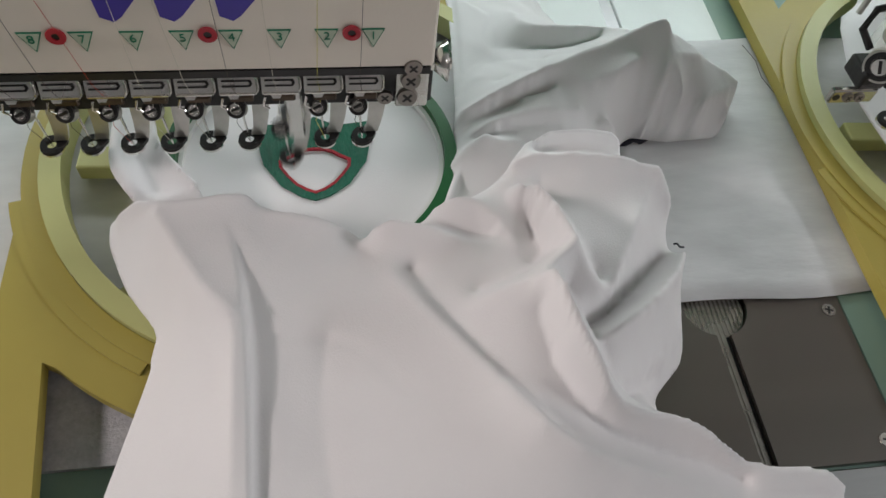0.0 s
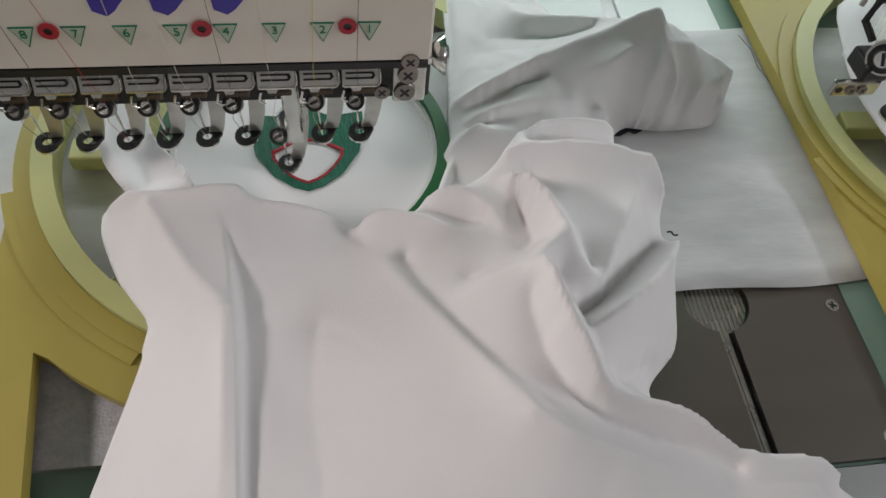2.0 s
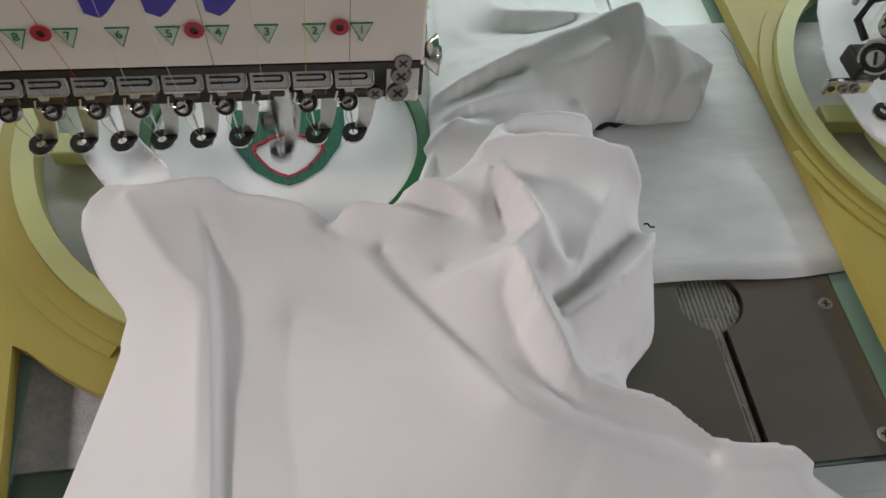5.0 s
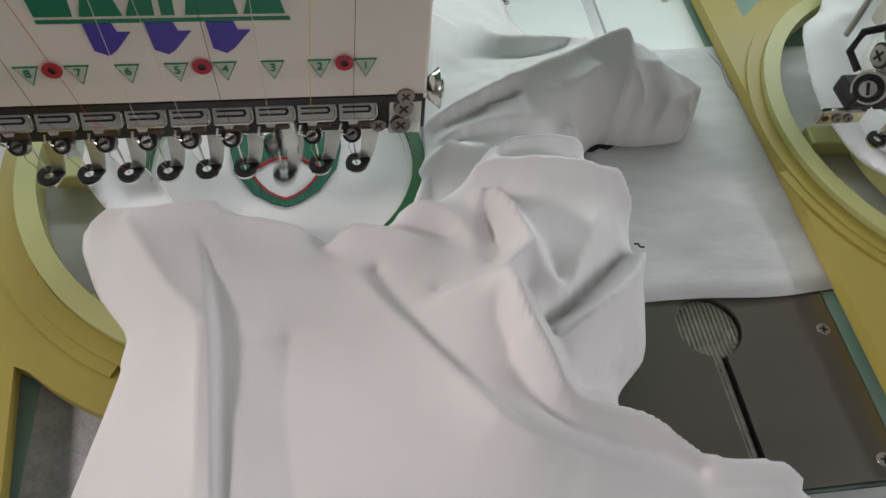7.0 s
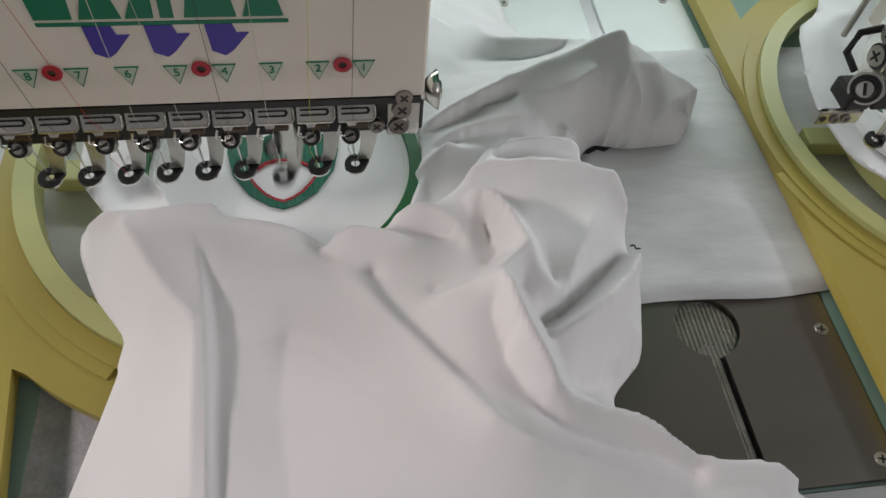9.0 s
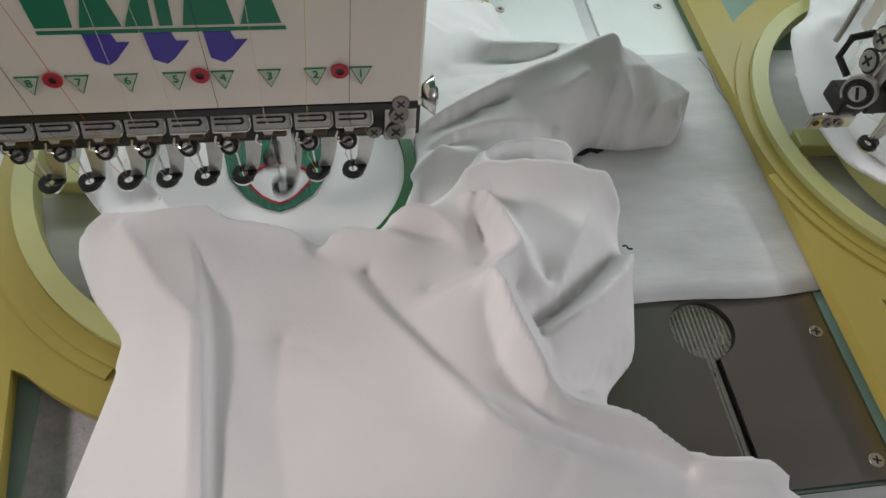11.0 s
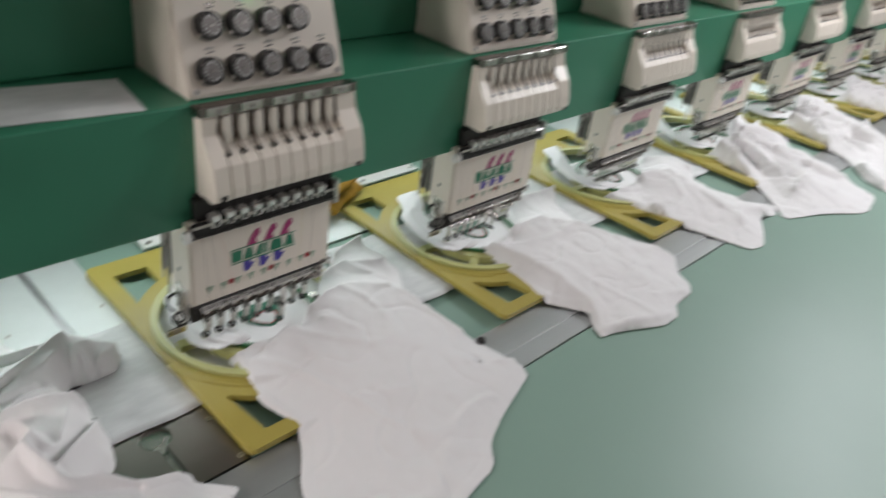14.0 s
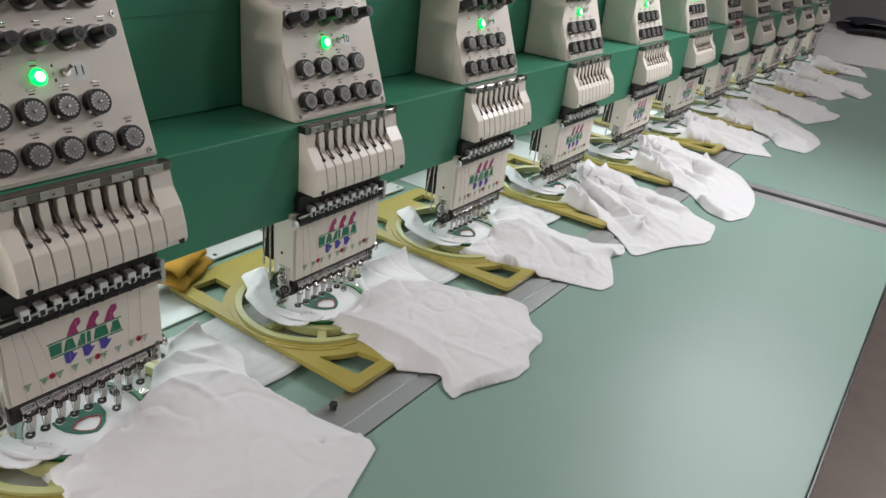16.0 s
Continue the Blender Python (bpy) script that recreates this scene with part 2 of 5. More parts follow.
def machine_table():
    t = empty("machine_table")
    tagged(t, "long pale green laminate embroidery machine table with aluminium rail", "table")
    x0, x1, xs = TABLE_X0, TABLE_X1, 1.80
    part("front_board", box(x0, xs, -0.637, -0.215, -0.03, 0.0, 0.002), TABLE, t)
    part("front_board", box(xs + 0.10, x1, -0.637, -0.215, -0.03, 0.0, 0.002), TABLE, t)
    part("joint_strip", box(xs + 0.002, xs + 0.098, -0.635, -0.217, -0.03, -0.001), ALU, t, "dull grey metal joint strip")
    part("joint_groove", box(xs + 0.04, xs + 0.06, -0.634, -0.218, -0.004, 0.0005), DARK, t)
    part("edge_strip", box(x0, x1, -0.641, -0.6375, -0.032, 0.001, 0.0006), BLACK, t, "black rubber edge strip")
    # rail with lengthwise grooves
    for a, b, h in ((-0.2135, -0.196, 0.0), (-0.196, -0.186, -0.0016), (-0.186, -0.168, 0.0), (-0.168, -0.1435, -0.0010)):
        part("rail_strip", box(x0, x1, a, b, -0.02, h), ALU, t, "brushed aluminium rail strip")
    # bed behind the rail
    part("bed", box(x0, x1, -0.1425, 0.52, -0.03, -0.004), TABLE, t, "pale green machine bed")
    for sx in (-0.0945, 0.2655):
        part("bed_strip", box(sx, sx + 0.03, -0.1415, 0.3, -0.0038, -0.0006, 0.0004, 1), TABLE, t, "pale green strip beside the plate")
    part("front_apron", box(x0, x1, -0.60, -0.56, -0.2, -0.031), DARK, t)
    for lx in (x0 + 0.1, 1.7, x1 - 0.1):
        for ly in (-0.5, 0.4):
            part("leg", box(lx - 0.04, lx + 0.04, ly - 0.04, ly + 0.04, -0.78, -0.031, 0.004), GREEN_PAINT, t)
    return t


machine_table()


def screw(p, r, parent, up=(0, 0, 1), m=None):
    s = part("screw", cyl(p, up, r, r * 0.9, 0.0012, 16), m or STEEL_WORN, parent)
    a = Vector(up).normalized()
    u = a.cross(Vector((0.3, 0.9, 0.2))).normalized()
    v = a.cross(u)
    bm = bmesh.new()
    c = Vector(p) + a * 0.0011
    for d, e in ((u, v), (v, u)):
        q = [c + d * r * 0.55 + e * r * 0.12, c - d * r * 0.55 + e * r * 0.12, c - d * r * 0.55 - e * r * 0.12, c + d * r * 0.55 - e * r * 0.12]
        lo = [bm.verts.new(x) for x in q]
        hi = [bm.verts.new(x + a * 0.0002) for x in q]
        bm.faces.new(hi)
        for i in range(4):
            bm.faces.new((lo[i], lo[(i + 1) % 4], hi[(i + 1) % 4], hi[i]))
    part("screw_slot", bm, DARK, s)
    return s


def slot_plate(x, label):
    """A brushed plate with a round hole and a groove along its middle."""
    t = empty("bed_plate", pose(x, 0, 0))
    tagged(t, label, "metal plate")
    bm = bmesh.new()
    R, W = 0.0145, 0.0032
    ys = -0.070
    # outline of one half with the round hole and the groove cut out
    for s in (-1, 1):
        pts = [(0.0575, -0.1415), (0.0575, 0.09), (0.0, 0.09)]
        n = 14
        a0 = math.asin(W / R)
        pts += [(R * math.sin(a), ys + R * math.cos(a)) for a in [math.pi * 0 + (math.pi - a0) * i / n for i in range(n + 1)]]
        pts += [(W, -0.1415)]
        prism([(s * px, py) for px, py in pts], pose(0, 0, -0.0035), 0.0035, bm)
    part("plate", bm, STEEL_DARK, t, "dark brushed steel plate")
    # ribbed insert in the hole and groove
    bm = bmesh.new()
    prism([(R * 0.97 * math.cos(a * math.tau / 32), ys + R * 0.97 * math.sin(a * math.tau / 32)) for a in range(32)], pose(0, 0, -0.0037), 0.0007, bm)
    box(-W * 0.62, W * 0.62, -0.141, ys - R * 0.9, -0.0036, -0.0028, bm=bm)
    part("insert", bm, STEEL_WORN, t, "ribbed metal insert in a keyhole slot")
    bm = bmesh.new()
    for i in range(-6, 7):
        xx = i * 0.0021
        h = math.sqrt(max(0, (R * 0.93) ** 2 - xx ** 2))
        y0 = ys - h if abs(xx) > W * 0.6 else -0.141
        box(xx - 0.0004, xx + 0.0004, y0, ys + h, -0.0031, -0.0022, bm=bm)
    part("rib", bm, STEEL_WORN, t)
    part("slit", box(0.0022, 0.0031, -0.141, ys - R * 0.98, -0.0036, -0.0027), BLACK, t)
    for px, py in ((-0.052, -0.076), (0.051, -0.076), (-0.052, -0.134), (0.051, -0.134)):
        screw((px, py, -0.0006), 0.0032, t)
    # back half behind the backing sheet, its steel coloured as the bed lamp lights it
    bm = bmesh.new()
    for s in (-1, 1):
        xa, xb = sorted((s * 0.004, s * 0.06))
        box(xa, xb, 0.0905, 0.36, -0.0035, 0.0, 0.0005, 1, bm)
    part("back_plate", bm, STEEL_BED, t, "steel back plate with lamp brightness in its colour")
    part("back_groove", box(-0.0038, 0.0038, 0.0905, 0.36, -0.0036, -0.0018), ALU, t)
    for px in (-0.051, 0.048):
        screw((px, 0.152, -0.0006), 0.003, t)
    return t


for gx, nm in ((-0.153, "dark brushed steel plate with keyhole slot set in the bed"), (0.207, "dark brushed steel plate with keyhole slot set in the bed")):
    slot_plate(gx, nm)
# cover plates in the same lit steel tone
for i in range(1, HEADS):
    p = empty("zinc_plate", pose(0.207 + PITCH * i, 0, 0))
    tagged(p, "pale steel cover plate on the bed under the beam", "metal plate", "zinc plates")
    part("plate", box(-0.06, 0.06, 0.125, 0.36, -0.0038, -0.0005, 0.0005, 1), STEEL_BED, p)
    for px in (-0.05, 0.05):
        screw((px, 0.165, -0.001), 0.003, p)
sp = tagged(obj("cover_plate", box(-0.091, 0.145, -0.117, 0.3, -0.0038, -0.001), SPECKLE), "speckled grey metal cover plate under the hoop", "metal plate")


def trimmer_box():
    t = empty("drive_recess", pose(0.23, -0.25, 0))
    tagged(t, "black drive housing with knob beside the rail", "machine housing")
    part("housing", box(-0.07, 0.045, -0.05, 0.034, -0.002, 0.006, 0.002), BLACK, t)
    part("lid", box(-0.04, 0.02, -0.045, 0.02, 0.0055, 0.012, 0.003), DARK, t)
    part("knob", cyl((0.03, 0.015, 0.005), (0, 0, 1), 0.009, 0.007, 0.012, 20), BLACK, t, smooth=False)
    return t


trimmer_box()
pin = empty("stop_pin", pose(0.5658, -0.1558, -0.001))
tagged(pin, "small black stop pin on the aluminium rail", "pin")
part("pin_shaft", cyl((0, 0, 0), (0, 0, 1), 0.0045, 0.004, 0.006, 18), BLACK, pin)
part("pin_cap", cyl((0, 0, 0.006), (0, 0, 1), 0.0055, 0.0045, 0.003, 18), DARK, pin)


def beam():
    t = empty("machine_beam")
    tagged(t, "dark green painted steel beam carrying the embroidery heads", "machine beam")
    x0, x1 = TABLE_X0, TABLE_X1 - 0.15
    part("lower_beam", box(x0, x1, 0.0, 0.40, 0.169, 0.288, 0.002), GREEN_PAINT, t)
    part("upper_beam", box(x0, x1, 0.105, 0.40, 0.2885, 0.62, 0.003), GREEN_PAINT, t)
    part("seam", box(x0, x1, 0.1035, 0.1055, 0.405, 0.4065), GREEN_PAINT, t)
    for xx in (x0 + 0.01, x1 - 0.06):
        part("end_leg", box(xx, xx + 0.05, 0.3, 0.4, -0.0035, 0.168), GREEN_PAINT, t)
    return t


beam()


# ---- hoop frames, backing sheets and garments, all carried by the moving frame ----
CARRIED = []


def filled(loops, z0, z1):
    """A flat plate bounded by the first loop, with the other loops cut out."""
    bm = bmesh.new()
    for z in (z0, z1):
        edges = []
        for lp in loops:
            vs = [bm.verts.new((x, y, z)) for x, y in lp]
            edges += [bm.edges.new((vs[i], vs[(i + 1) % len(vs)])) for i in range(len(vs))]
        bmesh.ops.triangle_fill(bm, use_beauty=True, use_dissolve=False, edges=edges)
    bm.verts.ensure_lookup_table()
    n = sum(len(l) for l in loops)
    k = 0
    for lp in loops:
        for i in range(len(lp)):
            a, b = k + i, k + (i + 1) % len(lp)
            bm.faces.new((bm.verts[a], bm.verts[b], bm.verts[b + n], bm.verts[a + n]))
        k += len(lp)
    return bm


CX, CY = 0.026, 0.035      # middle of the round opening
HX, HY = 0.0275, 0.0235    # middle of the hoop


def arc(cx, cy, r, a0, a1, n):
    return [(cx + r * math.cos(radians(a0 + (a1 - a0) * i / n)), cy + r * math.sin(radians(a0 + (a1 - a0) * i / n))) for i in range(n + 1)]


def hoop_frame():
    t = empty("hoop_frame")
    tagged(t, "mustard painted metal hoop frame with pale ring arm and green hoop", "embroidery hoop", "hoop frames")
    x0, x1, y0, y1 = -0.0925, 0.147, -0.1435, 0.218
    r = 0.008
    outer = arc(x1 - r, y1 - r, r, 0, 90, 5) + arc(x0 + r, y1 - r, r, 90, 180, 5) + arc(x0 + r, y0 + r, r, 180, 270, 5) + arc(x1 - r, y0 + r, r, 270, 360, 5)
    hole = arc(CX, CY, 0.1135, 0, 360, 64)[:-1]
    wins = []
    for s in (-1, 1):
        def mx(x):
            return CX + s * (x - CX)
        a_in = arc(CX, CY, 0.131, 138, 116, 8)
        wins.append([(mx(x), y) for x, y in [(-0.071, 0.188), (-0.071, 0.123)] + a_in[1:] + [(-0.031, 0.187)]])
        a_in = arc(CX, CY, 0.139, 225.5, 247, 8)
        wins.append([(mx(x), y) for x, y in [(-0.066, -0.126), (-0.072, -0.066)] + a_in[1:] + [(-0.022, -0.126)]])
    part("frame_plate", filled([outer, hole] + wins, 0.0035, 0.0105), YELLOW, t)
    # stepped lips along the ring
    part("lip", ring((CX, CY, 0.0105), (0, 0, 1), 0.1135, 0.121, 0.0016, 40, a0=110, a1=250), YELLOW, t)
    part("lip", ring((CX, CY, 0.0105), (0, 0, 1), 0.1195, 0.126, 0.001, 24, a0=193, a1=240), YELLOW, t)
    part("arm_ring", ring((CX, CY, 0.004), (0, 0, 1), 0.1045, 0.1133, 0.0115, 72), PALE_YELLOW, t, "pale yellow-green ring")
    ir = part("inner_ring", ring((HX, HY, 0.0045), (0, 0, 1), 0.0645, 0.076, 0.0105, 56, a0=150, a1=330), PALE_YELLOW, t, "pale yellow-green bracket")
    for a in (177, 223, 300):
        ca, sa = math.cos(radians(a)), math.sin(radians(a))
        bm = box(0.0745, 0.1, -0.006, 0.006, 0.005, 0.0135, 0.001)
        bm.transform(Matrix.Translation((HX, HY, 0)) @ Matrix.Rotation(radians(a), 4, "Z"))
        part("spoke", bm, PALE_YELLOW, t)
    part("hoop_ring", ring((HX, HY, 0.002), (0, 0, 1), 0.0578, 0.0632, 0.0165, 72), HOOP_GREEN, t, "green plastic hoop ring")
    part("inner_hoop_ring", ring((HX, HY, 0.002), (0, 0, 1), 0.0556, 0.0576, 0.0135, 72), WHITE_PLASTIC, t)
    part("hoop_screw", box(HX + 0.06, HX + 0.076, HY - 0.005, HY + 0.005, 0.004, 0.015, 0.001), STEEL_WORN, t)
    return t


def backing_sheet():
    bm = bmesh.new()
    n, k = 34, 16
    vs = [[bm.verts.new((-0.192 + 0.352 * i / n, -0.0545 + 0.164 * j / k + 0.0012 * math.sin(i * 0.7), 0.0006 + 0.0009 * noise.noise(Vector((i * 0.3, j * 0.3, 4))) + 0.0009))
           for j in range(k + 1)] for i in range(n + 1)]
    for i in range(n):
        for j in range(k):
            bm.faces.new((vs[i][j], vs[i + 1][j], vs[i + 1][j + 1], vs[i][j + 1]))
    ob = obj("backing_sheet", bm, PAPER, smooth=True)
    so = ob.modifiers.new("thick", "SOLIDIFY")
    so.thickness = 0.0003
    tagged(ob, "white nonwoven stabiliser sheet lying under the hoop frame", "paper", "backing sheets")
    return ob


SHIELD = ((0, 0.048), (0.004, 0.0455), (0.010, 0.0425), (0.018, 0.0435), (0.025, 0.0445), (0.0252, 0.034), (0.0225, 0.021), (0.0145, 0.0085), (0.006, 0.0022), (0, 0))
INNER = ((0, 0.0292), (0.004, 0.0290), (0.008, 0.0275), (0.012, 0.0245), (0.0158, 0.0225), (0.0155, 0.0185), (0.0125, 0.0135), (0.0085, 0.0085), (0.004, 0.0052), (0, 0.0035))


def mirrored(half):
    return [(x, y) for x, y in half] + [(-x, y) for x, y in reversed(half[1:-1])]


def emblem(parent):
    o, i = mirrored(SHIELD), mirrored(INNER)
    j = [(x * 0.9, 0.0168 + (y - 0.0168) * 0.9) for x, y in i]
    m = Vector((HX + 0.0005, 0, 0))

    def sub(name, loops, z0, z1, material, label):
        bm = filled(loops, z0, z1)
        bmesh.ops.translate(bm, vec=m, verts=bm.verts)
        return part(name, bm, material, parent, label)
    sub("emblem", [o, i], 0.0126, 0.0134, THREAD_GREEN, "dark green embroidered shield")
    sub("emblem_outline", [i, j], 0.0126, 0.0136, THREAD_RED, "red stitched outline")


def sheet(outline, folds, step, z_edge, seed, wrinkle=0.0008, corner=0.2, rounds=2, blur=2, turns=260, pull=1.9, relief=0.0, crease=(), crumple=0.0):
    """A piece of cloth stretched like a skin over crest and hollow lines (x, y, height) inside an outline."""
    P = np.array(outline, float)
    for _ in range(rounds):
        Q = np.roll(P, -1, 0)
        P = np.stack([P * (1 - corner) + Q * corner, P * corner + Q * (1 - corner)], 1).reshape(-1, 2)
    Q = np.roll(P, -1, 0)
    lo, hi = P.min(0) - 2 * step, P.max(0) + 2 * step
    nx, ny = int((hi[0] - lo[0]) / step) + 2, int((hi[1] - lo[1]) / step) + 2
    X, Y = np.meshgrid(lo[0] + step * np.arange(nx), lo[1] + step * np.arange(ny), indexing="ij")
    pts = np.stack([X.ravel(), Y.ravel()], 1)
    dist, near = np.full(len(pts), 9.0), np.zeros_like(pts)
    inside = np.zeros(len(pts), bool)
    for a, b in zip(P, Q):
        ab = b - a
        u = np.clip(((pts - a) @ ab) / max(ab @ ab, 1e-12), 0, 1)
        q = a + u[:, None] * ab
        dd = np.hypot(*(pts - q).T)
        w = dd < dist
        dist[w], near[w] = dd[w], q[w]
        c = (a[1] > pts[:, 1]) != (b[1] > pts[:, 1])
        inside ^= c & (pts[:, 0] < (b[0] - a[0]) * (pts[:, 1] - a[1]) / (b[1] - a[1] + 1e-15) + a[0])
    sd = np.where(inside, dist, -dist)
    keep = sd > -0.75 * step
    snap = keep & (sd < 0.3 * step)
    pts[snap] = near[snap]
    sd = np.clip(sd, 0, None)
    sd[snap] = 0

    # the cloth lies on the frame, its ring and the hoop
    def soft(a, w=0.007):
        a = np.clip(a / w + 0.5, 0, 1)
        return a * a * (3 - 2 * a)
    rest = 0.0008 + 0.0117 * soft(0.125 - np.abs(pts[:, 0] - 0.026)) * soft(pts[:, 1] + 0.148)
    rest = np.maximum(rest, 0.0008 + 0.0167 * soft(0.1235 - np.hypot(pts[:, 0] - CX, pts[:, 1] - CY)))
    rest = np.maximum(rest, 0.0008 + 0.0197 * soft(0.068 - np.hypot(pts[:, 0] - HX, pts[:, 1] - HY)))
    shape = (nx, ny)
    K, S, R = keep.reshape(shape), snap.reshape(shape), rest.reshape(shape)
    fixed = ~K | S
    Z = np.where(S, np.minimum(R, z_edge + 0.012) * 0.6 + z_edge, 0.0)
    marks = np.zeros(shape)
    for line in folds:
        for p, q in zip(line, line[1:]):
            n = int(math.hypot(q[0] - p[0], q[1] - p[1]) / (0.5 * step)) + 1
            for k in range(n + 1):
                u = k / n
                a, b = int(round((p[0] + (q[0] - p[0]) * u - lo[0]) / step)), int(round((p[1] + (q[1] - p[1]) * u - lo[1]) / step))
                if 0 <= a < nx and 0 <= b < ny and K[a, b] and not S[a, b]:
                    marks[a, b] = max(marks[a, b], p[2] + (q[2] - p[2]) * u)
    on = marks > 0
    Z[on] = marks[on]
    hold = fixed | on
    Z[~hold] = 0.02
    I, J = np.meshgrid(np.arange(nx), np.arange(ny), indexing="ij")
    free = ~hold
    free[0, :] = free[-1, :] = free[:, 0] = free[:, -1] = False
    even, odd = free & ((I + J) % 2 == 0), free & ((I + J) % 2 == 1)
    for it in range(turns):
        for cells in (even, odd):
            av = np.zeros(shape)
            av[1:-1, 1:-1] = (Z[2:, 1:-1] + Z[:-2, 1:-1] + Z[1:-1, 2:] + Z[1:-1, :-2]) / 4
            Z[cells] += pull * (av[cells] - Z[cells])
    Z = np.where(K, np.maximum(Z, np.minimum(R, z_edge + 3 * sd.reshape(shape))), Z)
    W = K.astype(float)
    for _ in range(blur):
        num, den = 2.0 * Z * W, 2.0 * W
        for dx, dy in ((1, 0), (-1, 0), (0, 1), (0, -1)):
            num = num + np.roll(Z * W, (dx, dy), (0, 1))
            den = den + np.roll(W, (dx, dy), (0, 1))
        Z = np.where(K & ~S, num / np.maximum(den, 1e-9), Z)
    if relief:
        wide = Z.copy()
        for _ in range(int((0.011 / step) ** 2)):
            num, den = wide * W, W.copy()
            for dx, dy in ((1, 0), (-1, 0), (0, 1), (0, -1)):
                num = num + np.roll(wide * W, (dx, dy), (0, 1))
                den = den + np.roll(W, (dx, dy), (0, 1))
            wide = np.where(K, num / np.maximum(den, 1e-9), wide)
        fade = np.clip(sd.reshape(shape) / 0.012, 0, 1)
        Z = np.where(K & ~S, np.maximum(Z + relief * fade * (Z - wide), np.minimum(R, Z)), Z)
    z = Z.ravel()
    for k, (p, f) in enumerate(((1.0, 34.0), (0.6, 85.0))):
        z = z + np.where(keep & ~snap, wrinkle * p * np.array([noise.noise(Vector((x * f, y * f * 0.8 + seed * 3.7, seed + k))) if kk else 0.0 for (x, y), kk in zip(pts, keep)]), 0)
    if crease:
        # a tucked edge: the cloth swells up to the line and drops sharply beyond it
        C = np.array(crease)[::-1]
        d = pts[:, 0] - np.interp(pts[:, 1], C[:, 1], C[:, 0])
        h = np.interp(pts[:, 1], C[:, 1], C[:, 2], left=0, right=0)
        drop = np.clip(1 - d / 0.0024, 0, 1)
        z = z + np.where(keep & ~snap, h * (np.where(d < 0, np.exp(np.minimum(d, 0) / 0.012), drop * drop * (3 - 2 * drop)) - 0.12 * np.exp(-((d - 0.0034) / 0.0018) ** 2)), 0)
    if crumple:
        # thin sharp creases that wander over the cloth
        n = np.array([noise.noise(Vector((x * 11 + y * 5 + seed, y * 8 - x * 3, seed * 1.3))) if kk else 1.0 for (x, y), kk in zip(pts, keep)])
        m = np.array([noise.noise(Vector((x * 15 - y * 9, y * 14 + x * 6 + seed, seed * 2.1))) if kk else 1.0 for (x, y), kk in zip(pts, keep)])
        z = z + np.where(keep & ~snap, crumple * np.clip(sd / 0.02, 0, 1) * (np.exp(-(n / 0.07) ** 2) - 0.7 * np.exp(-(m / 0.06) ** 2)), 0)
    z = z - 0.0007 * np.exp(-((sd - 0.013) / 0.0016) ** 2) * (pts[:, 1] < -0.14)     # stitched hem
    ids = -np.ones(len(pts), int)
    ids[keep] = np.arange(keep.sum())
    V = np.c_[pts, z][keep]
    G = ids.reshape(shape)
    faces = []
    for i in range(nx - 1):
        for j in range(ny - 1):
            g = tuple(int(k) for k in (G[i, j], G[i + 1, j], G[i + 1, j + 1], G[i, j + 1]) if k >= 0)
            if len(g) >= 3:
                faces.append(g)
    return V, faces


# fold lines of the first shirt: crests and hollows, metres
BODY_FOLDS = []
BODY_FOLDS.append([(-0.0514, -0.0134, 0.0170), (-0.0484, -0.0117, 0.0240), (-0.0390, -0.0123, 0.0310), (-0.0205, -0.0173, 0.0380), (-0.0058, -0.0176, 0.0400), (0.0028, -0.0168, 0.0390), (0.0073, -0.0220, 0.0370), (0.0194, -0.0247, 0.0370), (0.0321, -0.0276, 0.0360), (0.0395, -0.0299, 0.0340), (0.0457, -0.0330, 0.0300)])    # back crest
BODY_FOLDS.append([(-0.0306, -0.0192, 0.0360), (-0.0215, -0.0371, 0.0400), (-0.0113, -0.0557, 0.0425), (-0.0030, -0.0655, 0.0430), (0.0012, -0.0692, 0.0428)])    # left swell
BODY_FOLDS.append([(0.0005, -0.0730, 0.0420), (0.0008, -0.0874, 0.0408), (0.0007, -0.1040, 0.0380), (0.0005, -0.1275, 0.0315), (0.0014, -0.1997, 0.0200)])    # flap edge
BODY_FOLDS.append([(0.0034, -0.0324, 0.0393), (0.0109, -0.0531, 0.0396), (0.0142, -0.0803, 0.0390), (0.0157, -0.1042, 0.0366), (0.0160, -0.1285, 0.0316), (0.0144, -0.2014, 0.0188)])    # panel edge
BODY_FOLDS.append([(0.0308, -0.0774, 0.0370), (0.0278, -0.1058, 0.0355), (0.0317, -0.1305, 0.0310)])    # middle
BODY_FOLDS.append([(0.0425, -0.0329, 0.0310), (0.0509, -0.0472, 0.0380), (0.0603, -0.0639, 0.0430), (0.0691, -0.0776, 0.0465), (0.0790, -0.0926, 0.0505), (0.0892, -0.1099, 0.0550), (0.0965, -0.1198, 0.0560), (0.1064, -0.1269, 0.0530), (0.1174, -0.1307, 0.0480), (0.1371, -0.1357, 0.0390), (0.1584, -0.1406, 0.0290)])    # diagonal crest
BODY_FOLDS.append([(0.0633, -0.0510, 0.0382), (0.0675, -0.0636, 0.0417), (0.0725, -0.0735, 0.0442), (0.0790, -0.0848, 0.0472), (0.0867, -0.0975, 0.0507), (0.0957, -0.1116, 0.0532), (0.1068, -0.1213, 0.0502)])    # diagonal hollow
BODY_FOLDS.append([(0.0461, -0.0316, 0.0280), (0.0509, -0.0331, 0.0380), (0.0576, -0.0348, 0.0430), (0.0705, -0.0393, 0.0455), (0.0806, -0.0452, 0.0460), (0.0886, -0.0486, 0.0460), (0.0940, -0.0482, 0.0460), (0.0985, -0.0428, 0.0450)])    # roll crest
